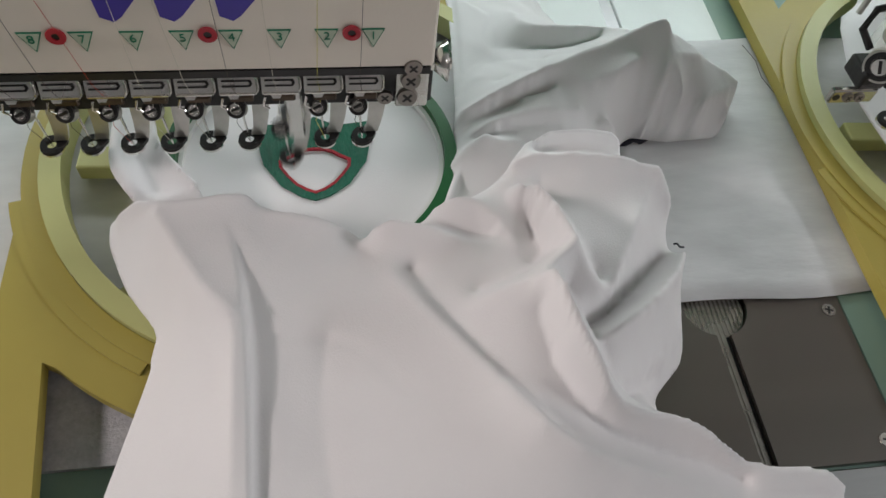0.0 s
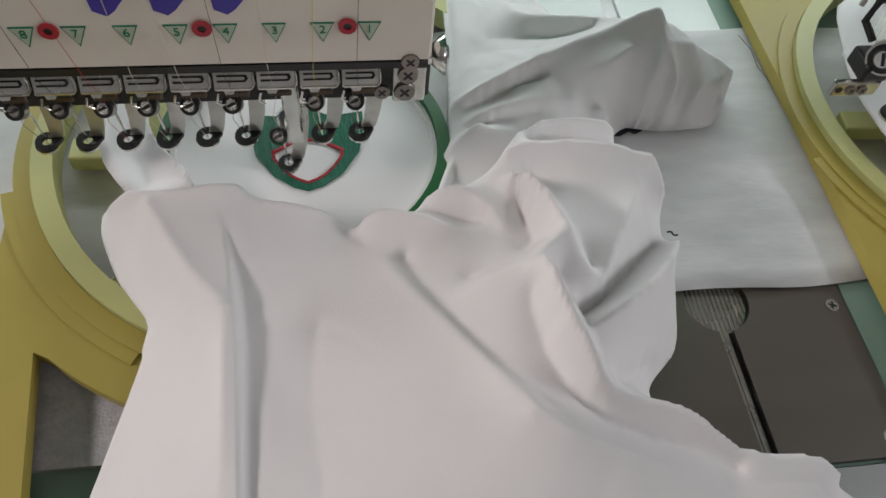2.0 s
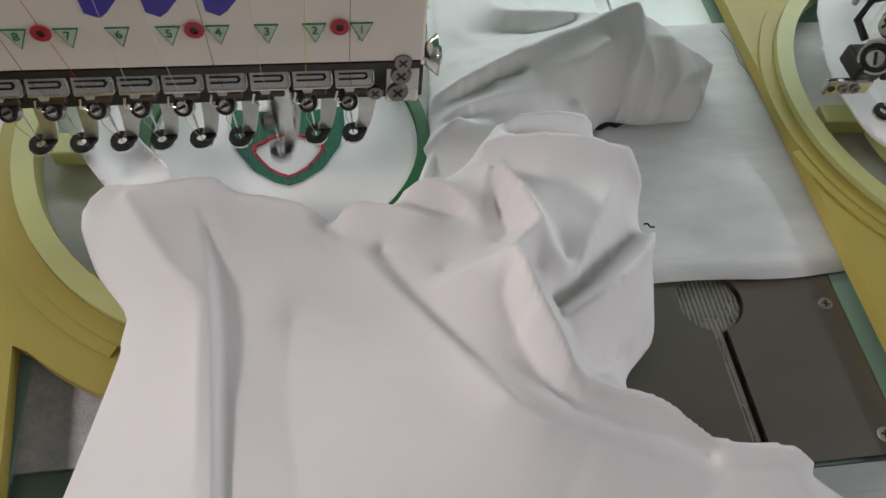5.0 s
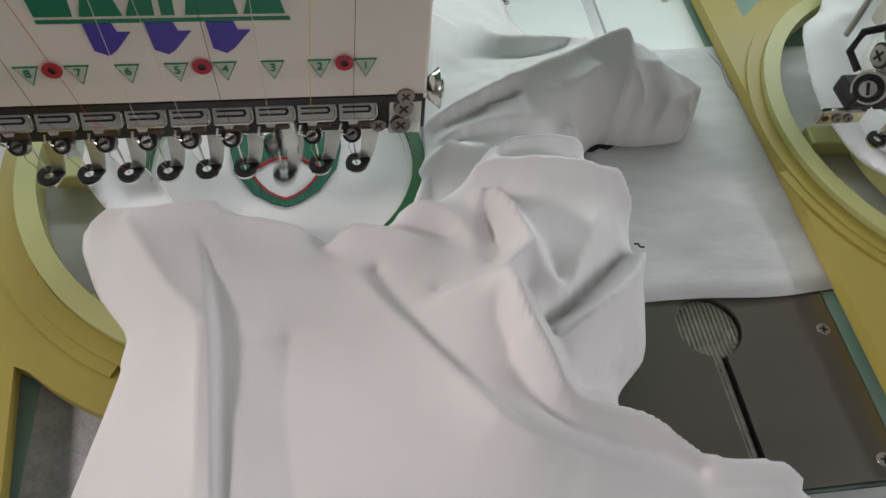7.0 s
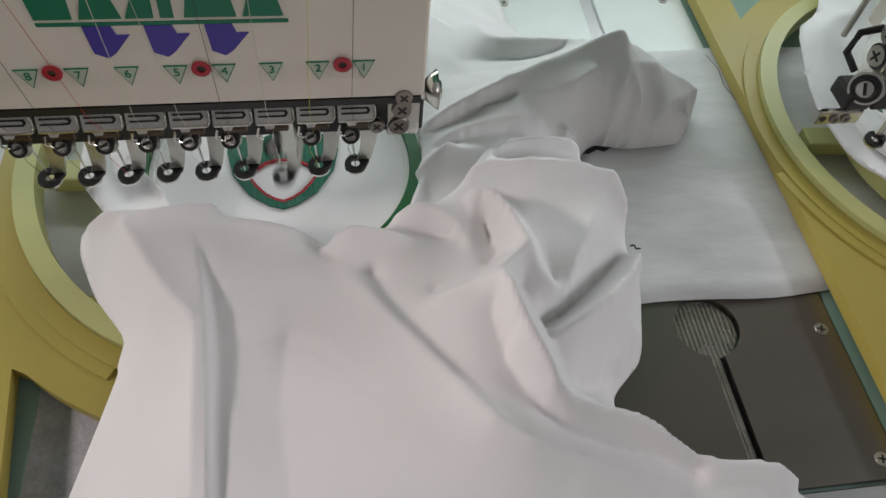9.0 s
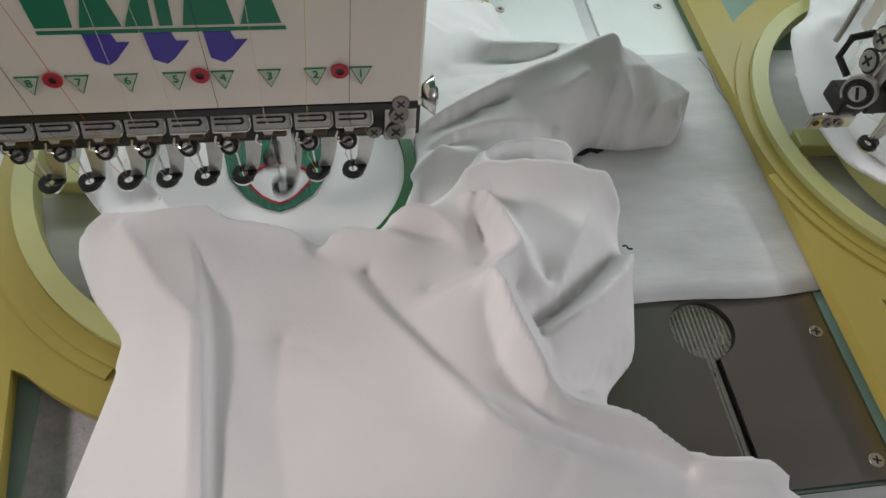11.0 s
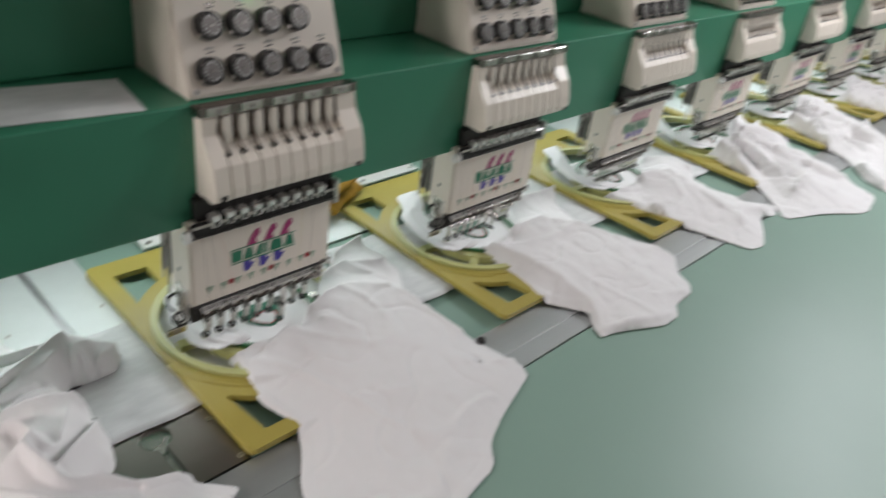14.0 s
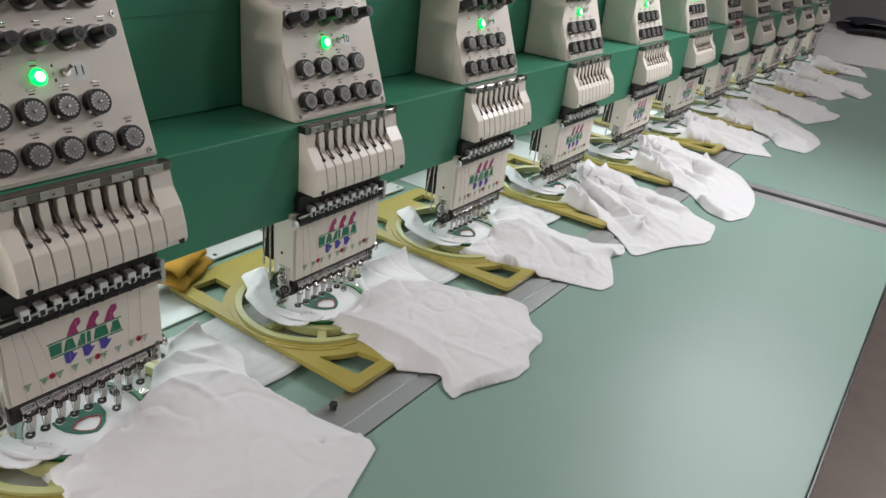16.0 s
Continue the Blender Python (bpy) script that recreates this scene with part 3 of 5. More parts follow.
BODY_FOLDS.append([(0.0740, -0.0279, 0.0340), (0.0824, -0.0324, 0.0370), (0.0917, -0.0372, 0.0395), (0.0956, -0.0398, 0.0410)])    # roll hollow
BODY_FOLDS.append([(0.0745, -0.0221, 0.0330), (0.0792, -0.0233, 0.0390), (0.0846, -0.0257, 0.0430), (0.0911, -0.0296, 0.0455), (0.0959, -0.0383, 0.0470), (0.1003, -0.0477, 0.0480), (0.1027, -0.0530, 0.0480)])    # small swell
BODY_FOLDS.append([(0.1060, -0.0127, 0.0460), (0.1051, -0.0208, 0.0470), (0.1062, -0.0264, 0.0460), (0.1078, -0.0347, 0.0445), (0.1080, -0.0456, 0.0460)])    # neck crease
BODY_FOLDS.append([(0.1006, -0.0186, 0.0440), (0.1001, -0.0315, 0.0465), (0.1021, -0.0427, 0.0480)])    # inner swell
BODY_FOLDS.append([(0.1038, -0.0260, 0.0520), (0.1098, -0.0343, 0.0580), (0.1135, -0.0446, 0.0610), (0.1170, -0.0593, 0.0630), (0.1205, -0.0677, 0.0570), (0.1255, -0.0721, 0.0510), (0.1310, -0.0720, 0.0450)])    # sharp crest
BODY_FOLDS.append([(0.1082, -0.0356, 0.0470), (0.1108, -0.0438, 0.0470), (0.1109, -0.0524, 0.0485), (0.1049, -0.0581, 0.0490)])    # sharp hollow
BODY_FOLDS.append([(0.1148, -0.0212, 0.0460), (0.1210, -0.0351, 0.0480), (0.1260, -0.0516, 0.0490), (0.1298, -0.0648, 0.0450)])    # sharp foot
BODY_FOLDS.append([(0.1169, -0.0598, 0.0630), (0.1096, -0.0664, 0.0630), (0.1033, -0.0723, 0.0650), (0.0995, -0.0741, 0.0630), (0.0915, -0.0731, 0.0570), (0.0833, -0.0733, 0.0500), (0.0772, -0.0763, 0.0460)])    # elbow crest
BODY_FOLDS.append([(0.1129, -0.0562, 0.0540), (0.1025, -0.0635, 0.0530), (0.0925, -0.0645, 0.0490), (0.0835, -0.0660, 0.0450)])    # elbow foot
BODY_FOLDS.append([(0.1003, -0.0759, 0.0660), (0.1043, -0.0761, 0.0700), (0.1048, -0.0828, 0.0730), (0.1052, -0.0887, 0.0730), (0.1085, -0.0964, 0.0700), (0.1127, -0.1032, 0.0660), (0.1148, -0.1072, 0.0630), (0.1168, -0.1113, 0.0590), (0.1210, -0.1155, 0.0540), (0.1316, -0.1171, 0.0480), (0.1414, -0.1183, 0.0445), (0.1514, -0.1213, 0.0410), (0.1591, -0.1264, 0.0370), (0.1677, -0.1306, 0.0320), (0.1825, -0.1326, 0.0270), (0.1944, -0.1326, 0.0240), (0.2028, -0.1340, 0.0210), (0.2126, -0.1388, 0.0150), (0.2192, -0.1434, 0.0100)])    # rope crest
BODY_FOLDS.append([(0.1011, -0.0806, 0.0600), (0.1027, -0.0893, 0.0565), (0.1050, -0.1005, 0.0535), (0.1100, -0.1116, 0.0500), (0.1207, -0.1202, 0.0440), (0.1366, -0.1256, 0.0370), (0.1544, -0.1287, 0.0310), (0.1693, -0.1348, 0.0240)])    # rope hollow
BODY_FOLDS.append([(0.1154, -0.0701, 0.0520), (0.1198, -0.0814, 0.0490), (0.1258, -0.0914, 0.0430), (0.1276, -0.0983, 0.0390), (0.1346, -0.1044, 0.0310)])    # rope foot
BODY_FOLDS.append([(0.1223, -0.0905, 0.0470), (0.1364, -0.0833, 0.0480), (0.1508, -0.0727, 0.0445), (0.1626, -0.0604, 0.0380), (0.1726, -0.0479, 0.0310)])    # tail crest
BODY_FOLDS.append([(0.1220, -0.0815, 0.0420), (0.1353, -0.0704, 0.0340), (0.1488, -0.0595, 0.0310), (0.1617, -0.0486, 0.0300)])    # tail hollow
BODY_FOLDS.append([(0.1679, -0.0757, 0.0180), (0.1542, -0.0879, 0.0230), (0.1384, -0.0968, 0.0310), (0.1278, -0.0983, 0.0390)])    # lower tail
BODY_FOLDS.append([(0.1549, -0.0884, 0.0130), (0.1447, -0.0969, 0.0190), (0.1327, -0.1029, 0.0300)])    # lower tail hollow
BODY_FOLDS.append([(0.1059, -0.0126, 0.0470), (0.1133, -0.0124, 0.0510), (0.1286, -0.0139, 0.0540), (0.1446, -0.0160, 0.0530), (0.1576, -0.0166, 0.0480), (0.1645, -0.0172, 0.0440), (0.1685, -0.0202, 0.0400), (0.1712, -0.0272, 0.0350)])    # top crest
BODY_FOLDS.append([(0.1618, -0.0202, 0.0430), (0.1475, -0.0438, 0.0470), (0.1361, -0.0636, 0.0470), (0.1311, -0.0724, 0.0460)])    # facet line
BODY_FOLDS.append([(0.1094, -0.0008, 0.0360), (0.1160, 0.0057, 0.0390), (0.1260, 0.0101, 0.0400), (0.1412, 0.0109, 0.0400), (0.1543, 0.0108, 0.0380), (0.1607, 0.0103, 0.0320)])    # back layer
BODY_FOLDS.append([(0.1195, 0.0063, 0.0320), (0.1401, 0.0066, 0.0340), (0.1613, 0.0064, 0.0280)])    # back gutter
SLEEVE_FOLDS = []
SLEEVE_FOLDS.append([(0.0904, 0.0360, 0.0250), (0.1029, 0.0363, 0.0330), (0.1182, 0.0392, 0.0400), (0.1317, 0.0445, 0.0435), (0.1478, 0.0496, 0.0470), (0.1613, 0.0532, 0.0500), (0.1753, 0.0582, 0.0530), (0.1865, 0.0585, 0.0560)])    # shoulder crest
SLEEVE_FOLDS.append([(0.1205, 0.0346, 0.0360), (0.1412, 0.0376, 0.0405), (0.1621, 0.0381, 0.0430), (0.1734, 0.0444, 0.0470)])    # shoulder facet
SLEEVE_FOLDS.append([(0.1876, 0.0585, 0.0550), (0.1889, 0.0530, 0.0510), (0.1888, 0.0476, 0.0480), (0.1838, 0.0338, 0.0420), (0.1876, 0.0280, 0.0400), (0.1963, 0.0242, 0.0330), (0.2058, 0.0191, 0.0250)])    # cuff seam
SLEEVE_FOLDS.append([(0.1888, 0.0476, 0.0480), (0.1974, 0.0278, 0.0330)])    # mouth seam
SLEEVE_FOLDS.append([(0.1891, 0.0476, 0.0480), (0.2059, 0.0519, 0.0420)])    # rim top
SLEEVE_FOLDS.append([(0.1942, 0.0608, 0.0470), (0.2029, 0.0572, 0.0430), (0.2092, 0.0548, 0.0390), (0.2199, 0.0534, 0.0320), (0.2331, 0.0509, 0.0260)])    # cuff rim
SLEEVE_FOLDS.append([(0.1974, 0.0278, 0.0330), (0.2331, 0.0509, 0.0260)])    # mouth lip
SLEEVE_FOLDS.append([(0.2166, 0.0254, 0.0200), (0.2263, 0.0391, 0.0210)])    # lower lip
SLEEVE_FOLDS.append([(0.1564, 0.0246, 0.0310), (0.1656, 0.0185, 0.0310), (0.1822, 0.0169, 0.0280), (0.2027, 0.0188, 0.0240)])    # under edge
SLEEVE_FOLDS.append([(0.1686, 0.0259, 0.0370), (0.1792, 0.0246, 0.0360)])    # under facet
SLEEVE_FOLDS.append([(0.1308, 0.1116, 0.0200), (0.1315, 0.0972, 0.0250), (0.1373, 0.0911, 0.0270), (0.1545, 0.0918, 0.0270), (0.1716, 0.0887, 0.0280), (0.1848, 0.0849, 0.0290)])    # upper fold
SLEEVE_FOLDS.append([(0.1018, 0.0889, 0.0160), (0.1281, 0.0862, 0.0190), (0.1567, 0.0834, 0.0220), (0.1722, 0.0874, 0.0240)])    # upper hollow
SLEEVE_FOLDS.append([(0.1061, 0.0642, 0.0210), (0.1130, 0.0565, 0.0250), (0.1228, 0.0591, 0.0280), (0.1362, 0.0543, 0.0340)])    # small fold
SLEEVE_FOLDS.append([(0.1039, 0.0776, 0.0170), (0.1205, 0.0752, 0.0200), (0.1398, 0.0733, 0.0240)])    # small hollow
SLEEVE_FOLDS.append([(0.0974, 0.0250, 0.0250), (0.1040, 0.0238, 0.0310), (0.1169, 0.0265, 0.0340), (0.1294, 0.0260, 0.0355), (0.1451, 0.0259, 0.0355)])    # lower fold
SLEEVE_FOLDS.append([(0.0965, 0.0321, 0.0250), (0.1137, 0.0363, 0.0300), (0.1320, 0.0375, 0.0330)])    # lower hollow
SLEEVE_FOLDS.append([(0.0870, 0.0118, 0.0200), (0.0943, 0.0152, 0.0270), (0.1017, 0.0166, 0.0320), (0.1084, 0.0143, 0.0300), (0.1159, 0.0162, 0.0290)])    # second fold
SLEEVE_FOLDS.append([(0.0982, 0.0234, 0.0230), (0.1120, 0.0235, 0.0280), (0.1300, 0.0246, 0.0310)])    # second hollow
LONG_FOLDS = {1: [], 2: [], 3: []}
LONG_FOLDS[1].append([(0.0665, -0.0359, 0.0310), (0.0879, -0.0684, 0.0310), (0.1079, -0.1070, 0.0270), (0.1334, -0.1391, 0.0220), (0.1676, -0.1802, 0.0150), (0.1854, -0.2132, 0.0090)])
LONG_FOLDS[1].append([(0.0629, -0.0113, 0.0310), (0.0911, -0.0057, 0.0350), (0.1286, -0.0043, 0.0360), (0.1697, -0.0319, 0.0340), (0.1824, -0.0559, 0.0290), (0.1867, -0.0985, 0.0230), (0.1968, -0.1336, 0.0160)])
LONG_FOLDS[1].append([(0.1198, 0.0362, 0.0300), (0.1511, 0.0370, 0.0340), (0.1794, 0.0211, 0.0360), (0.2051, 0.0168, 0.0300)])
LONG_FOLDS[1].append([(0.0778, 0.0220, 0.0280), (0.1548, 0.0644, 0.0300), (0.2145, 0.0779, 0.0300)])
LONG_FOLDS[1].append([(0.0261, -0.0330, 0.0280), (0.0264, -0.0707, 0.0280), (0.0317, -0.1171, 0.0240), (0.0413, -0.1553, 0.0200)])
LONG_FOLDS[1].append([(0.0001, -0.0351, 0.0240), (0.0224, -0.0290, 0.0280), (0.0359, -0.0325, 0.0290)])
LONG_FOLDS[1].append([(0.1709, -0.1814, 0.0090), (0.1964, -0.1946, 0.0130), (0.2352, -0.2065, 0.0070)])
LONG_FOLDS[1].append([(0.0252, -0.1514, 0.0220), (0.0707, -0.1689, 0.0220), (0.1113, -0.2046, 0.0160), (0.1483, -0.2316, 0.0070)])
LONG_FOLDS[2].append([(0.1424, -0.1369, 0.0240), (0.1337, -0.1719, 0.0240), (0.1351, -0.2001, 0.0200), (0.1185, -0.2269, 0.0140)])
LONG_FOLDS[2].append([(0.0601, -0.0196, 0.0320), (0.1138, -0.0273, 0.0370), (0.1557, -0.0695, 0.0340), (0.1889, -0.1199, 0.0270), (0.2252, -0.1690, 0.0180), (0.2413, -0.1960, 0.0080)])
LONG_FOLDS[2].append([(0.1261, 0.0389, 0.0320), (0.1694, 0.0301, 0.0350), (0.2270, 0.0297, 0.0310)])
LONG_FOLDS[2].append([(0.0012, -0.0312, 0.0290), (0.0139, -0.0809, 0.0300), (0.0219, -0.1333, 0.0250), (0.0212, -0.1903, 0.0170), (0.0024, -0.2226, 0.0080)])
LONG_FOLDS[2].append([(-0.0036, -0.2311, 0.0070), (0.0306, -0.2454, 0.0150), (0.1037, -0.2661, 0.0080)])
LONG_FOLDS[2].append([(0.1164, -0.2308, 0.0150), (0.1715, -0.2495, 0.0090)])
LONG_FOLDS[3].append([(0.0342, -0.0168, 0.0350), (0.1073, -0.0436, 0.0380), (0.0942, -0.1449, 0.0300), (0.0900, -0.2040, 0.0180)])
LONG_FOLDS[3].append([(-0.0750, -0.0492, 0.0280), (-0.0177, -0.0965, 0.0280), (-0.0100, -0.1693, 0.0190), (-0.0027, -0.2093, 0.0080)])
LONG_FOLDS[3].append([(0.0845, -0.1629, 0.0200), (0.1663, -0.2017, 0.0180), (0.1768, -0.2212, 0.0080)])
LONG_FOLDS[3].append([(0.1338, 0.0209, 0.0300), (0.1831, -0.0127, 0.0330), (0.1872, -0.0492, 0.0260)])
LONG_FOLDS[3].append([(-0.0748, -0.0887, 0.0240), (-0.0574, -0.1536, 0.0200)])


# the tucked edge of the left flap: x, y, height of the step
TUCK = [(-0.0052, -0.0272, 0.0000), (-0.0018, -0.0390, 0.0012), (0.0014, -0.0530, 0.0022), (0.0039, -0.0690, 0.0029), (0.0053, -0.0845, 0.0030), (0.0056, -0.0996, 0.0030), (0.0057, -0.1310, 0.0028), (0.0057, -0.2032, 0.0024), (0.004, -0.30, 0.0012)]


def cloth_part(name, V, faces, parent, label="", thick=0.0014, material=None):
    me = bpy.data.meshes.new(name)
    me.from_pydata([tuple(map(float, v)) for v in V], [], faces)
    me.materials.append(material or CLOTH)
    me.shade_smooth()
    ob = new(name, me)
    ob.parent = parent
    so = ob.modifiers.new("thick", "SOLIDIFY")
    so.thickness, so.offset = thick, -1
    if label:
        ob["label"] = label
    return ob


def hooped_cloth(parent):
    bm = bmesh.new()
    rings_, seg = 8, 48
    rows = []
    for i in range(1, rings_ + 1):
        r = 0.0557 * i / rings_
        rows.append([bm.verts.new((HX + r * math.cos(k * math.tau / seg), HY + r * math.sin(k * math.tau / seg), 0.0124 + 0.0002 * (i == rings_))) for k in range(seg)])
    c = bm.verts.new((HX, HY, 0.0124))
    for k in range(seg):
        bm.faces.new((c, rows[0][k], rows[0][(k + 1) % seg]))
        for a, b in zip(rows, rows[1:]):
            bm.faces.new((a[k], b[k], b[(k + 1) % seg], a[(k + 1) % seg]))
    ob = part("hooped_cloth", bm, CLOTH, parent, "white fabric stretched tight in the hoop", smooth=True)
    emblem(parent)
    return ob


def left_strip(parent):
    V, f = sheet([(-0.053, 0.085), (-0.043, 0.085), (-0.041, 0.045), (-0.036, 0.021), (-0.017, -0.002), (-0.012, -0.02), (-0.03, -0.02), (-0.043, -0.006), (-0.055, 0.012), (-0.056, 0.04)],
                 [[(-0.0525, 0.075, 0.024), (-0.0535, 0.02, 0.029), (-0.041, -0.006, 0.026)], [(-0.046, 0.07, 0.019), (-0.0465, 0.025, 0.022), (-0.033, 0.0, 0.0205)],
                  [(-0.0415, 0.06, 0.022), (-0.0385, 0.022, 0.025), (-0.022, 0.0, 0.024)]], 0.002, 0.015, 5, 0.0003)
    cloth_part("gathered_edge", V, f, parent)


def first_shirt():
    t = empty("t_shirt")
    tagged(t, "white cotton t-shirt with crumpled folds, clamped in the hoop", "shirt", "shirts in the hoops")
    hooped_cloth(t)
    body = [(-0.054, -0.009), (-0.045, 0.0), (-0.03, 0.001), (0.001, -0.003), (0.018, -0.008), (0.034, -0.016), (0.048, -0.026), (0.056, -0.019), (0.072, -0.018), (0.086, -0.006),
            (0.106, 0.0), (0.118, 0.013), (0.134, 0.018), (0.162, 0.015), (0.173, 0.0), (0.181, -0.044), (0.171, -0.082), (0.154, -0.097), (0.154, -0.112),
            (0.175, -0.127), (0.207, -0.128), (0.214, -0.140), (0.2395, -0.166), (0.2365, -0.171), (0.183, -0.207), (0.12, -0.31), (-0.03, -0.33), (-0.07, -0.22), (-0.044, -0.119), (-0.033, -0.074), (-0.031, -0.06), (-0.044, -0.042), (-0.053, -0.02)]
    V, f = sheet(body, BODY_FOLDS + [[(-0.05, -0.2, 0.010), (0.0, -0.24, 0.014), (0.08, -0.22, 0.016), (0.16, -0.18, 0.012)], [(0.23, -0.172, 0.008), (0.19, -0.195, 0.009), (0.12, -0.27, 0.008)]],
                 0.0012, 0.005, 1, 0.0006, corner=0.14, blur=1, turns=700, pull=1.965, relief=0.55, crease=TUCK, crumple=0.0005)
    cloth_part("body", V, f, t)
    sleeve = [(0.100, 0.150), (0.146, 0.146), (0.162, 0.113), (0.188, 0.100), (0.203, 0.092), (0.220, 0.073), (0.240, 0.057), (0.224, 0.034), (0.197, 0.032), (0.178, 0.036), (0.150, 0.008), (0.115, -0.006), (0.072, -0.022), (0.080, 0.0), (0.088, 0.017), (0.094, 0.05), (0.098, 0.1)]
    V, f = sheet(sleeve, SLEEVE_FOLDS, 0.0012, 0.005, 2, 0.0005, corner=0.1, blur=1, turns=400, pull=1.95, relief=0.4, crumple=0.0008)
    cloth_part("sleeve", V, f, t)
    left_strip(t)
    return t


OUTLINES = []
OUTLINES.append([(-0.041, -0.016), (-0.044, -0.053), (-0.05, -0.095), (-0.039, -0.14), (-0.052, -0.165), (-0.077, -0.198), (-0.09, -0.233), (-0.08, -0.26), (-0.022, -0.302), (0.02, -0.304), (0.081, -0.292), (0.102, -0.268), (0.14, -0.251), (0.222, -0.223), (0.206, -0.129), (0.2, -0.085), (0.207, -0.022), (0.233, 0.014), (0.242, 0.06), (0.23, 0.097), (0.173, 0.078), (0.115, 0.035)])
OUTLINES.append([(-0.02, -0.01), (-0.008, -0.04), (-0.009, -0.092), (-0.021, -0.142), (0.016, -0.196), (-0.007, -0.217), (-0.014, -0.237), (0.007, -0.241), (0.079, -0.273), (0.113, -0.273), (0.136, -0.257), (0.181, -0.255), (0.201, -0.243), (0.214, -0.217), (0.25, -0.19), (0.228, -0.138), (0.2, -0.073), (0.224, 0.015), (0.25, 0.05), (0.177, 0.08), (0.1, 0.03)])
OUTLINES.append([(-0.051, -0.014), (-0.032, -0.074), (-0.011, -0.129), (0.01, -0.193), (0.029, -0.251), (0.062, -0.257), (0.11, -0.235), (0.158, -0.208), (0.194, -0.221), (0.234, -0.204), (0.19, -0.155), (0.2, -0.141), (0.18, -0.08), (0.227, -0.015), (0.24, 0.04), (0.157, 0.063)])
OUTLINES.append([(-0.054, -0.02), (-0.054, -0.051), (-0.063, -0.12), (-0.098, -0.174), (-0.165, -0.237), (-0.078, -0.269), (0.015, -0.321), (0.114, -0.305), (0.138, -0.25), (0.199, -0.19), (0.193, -0.099), (0.214, -0.047), (0.24, 0.02), (0.157, 0.073)])
OUTLINES.append([(-0.054, -0.02), (-0.054, -0.082), (-0.076, -0.147), (-0.089, -0.193), (-0.182, -0.264), (-0.199, -0.317), (-0.135, -0.341), (-0.04, -0.33), (0.047, -0.306), (0.158, -0.241), (0.244, -0.109), (0.262, -0.037), (0.157, 0.073)])
NECK = [(0.085, 0.0), (0.036, -0.022), (0.0, -0.016)]     # the edge along the hoop, alike on all


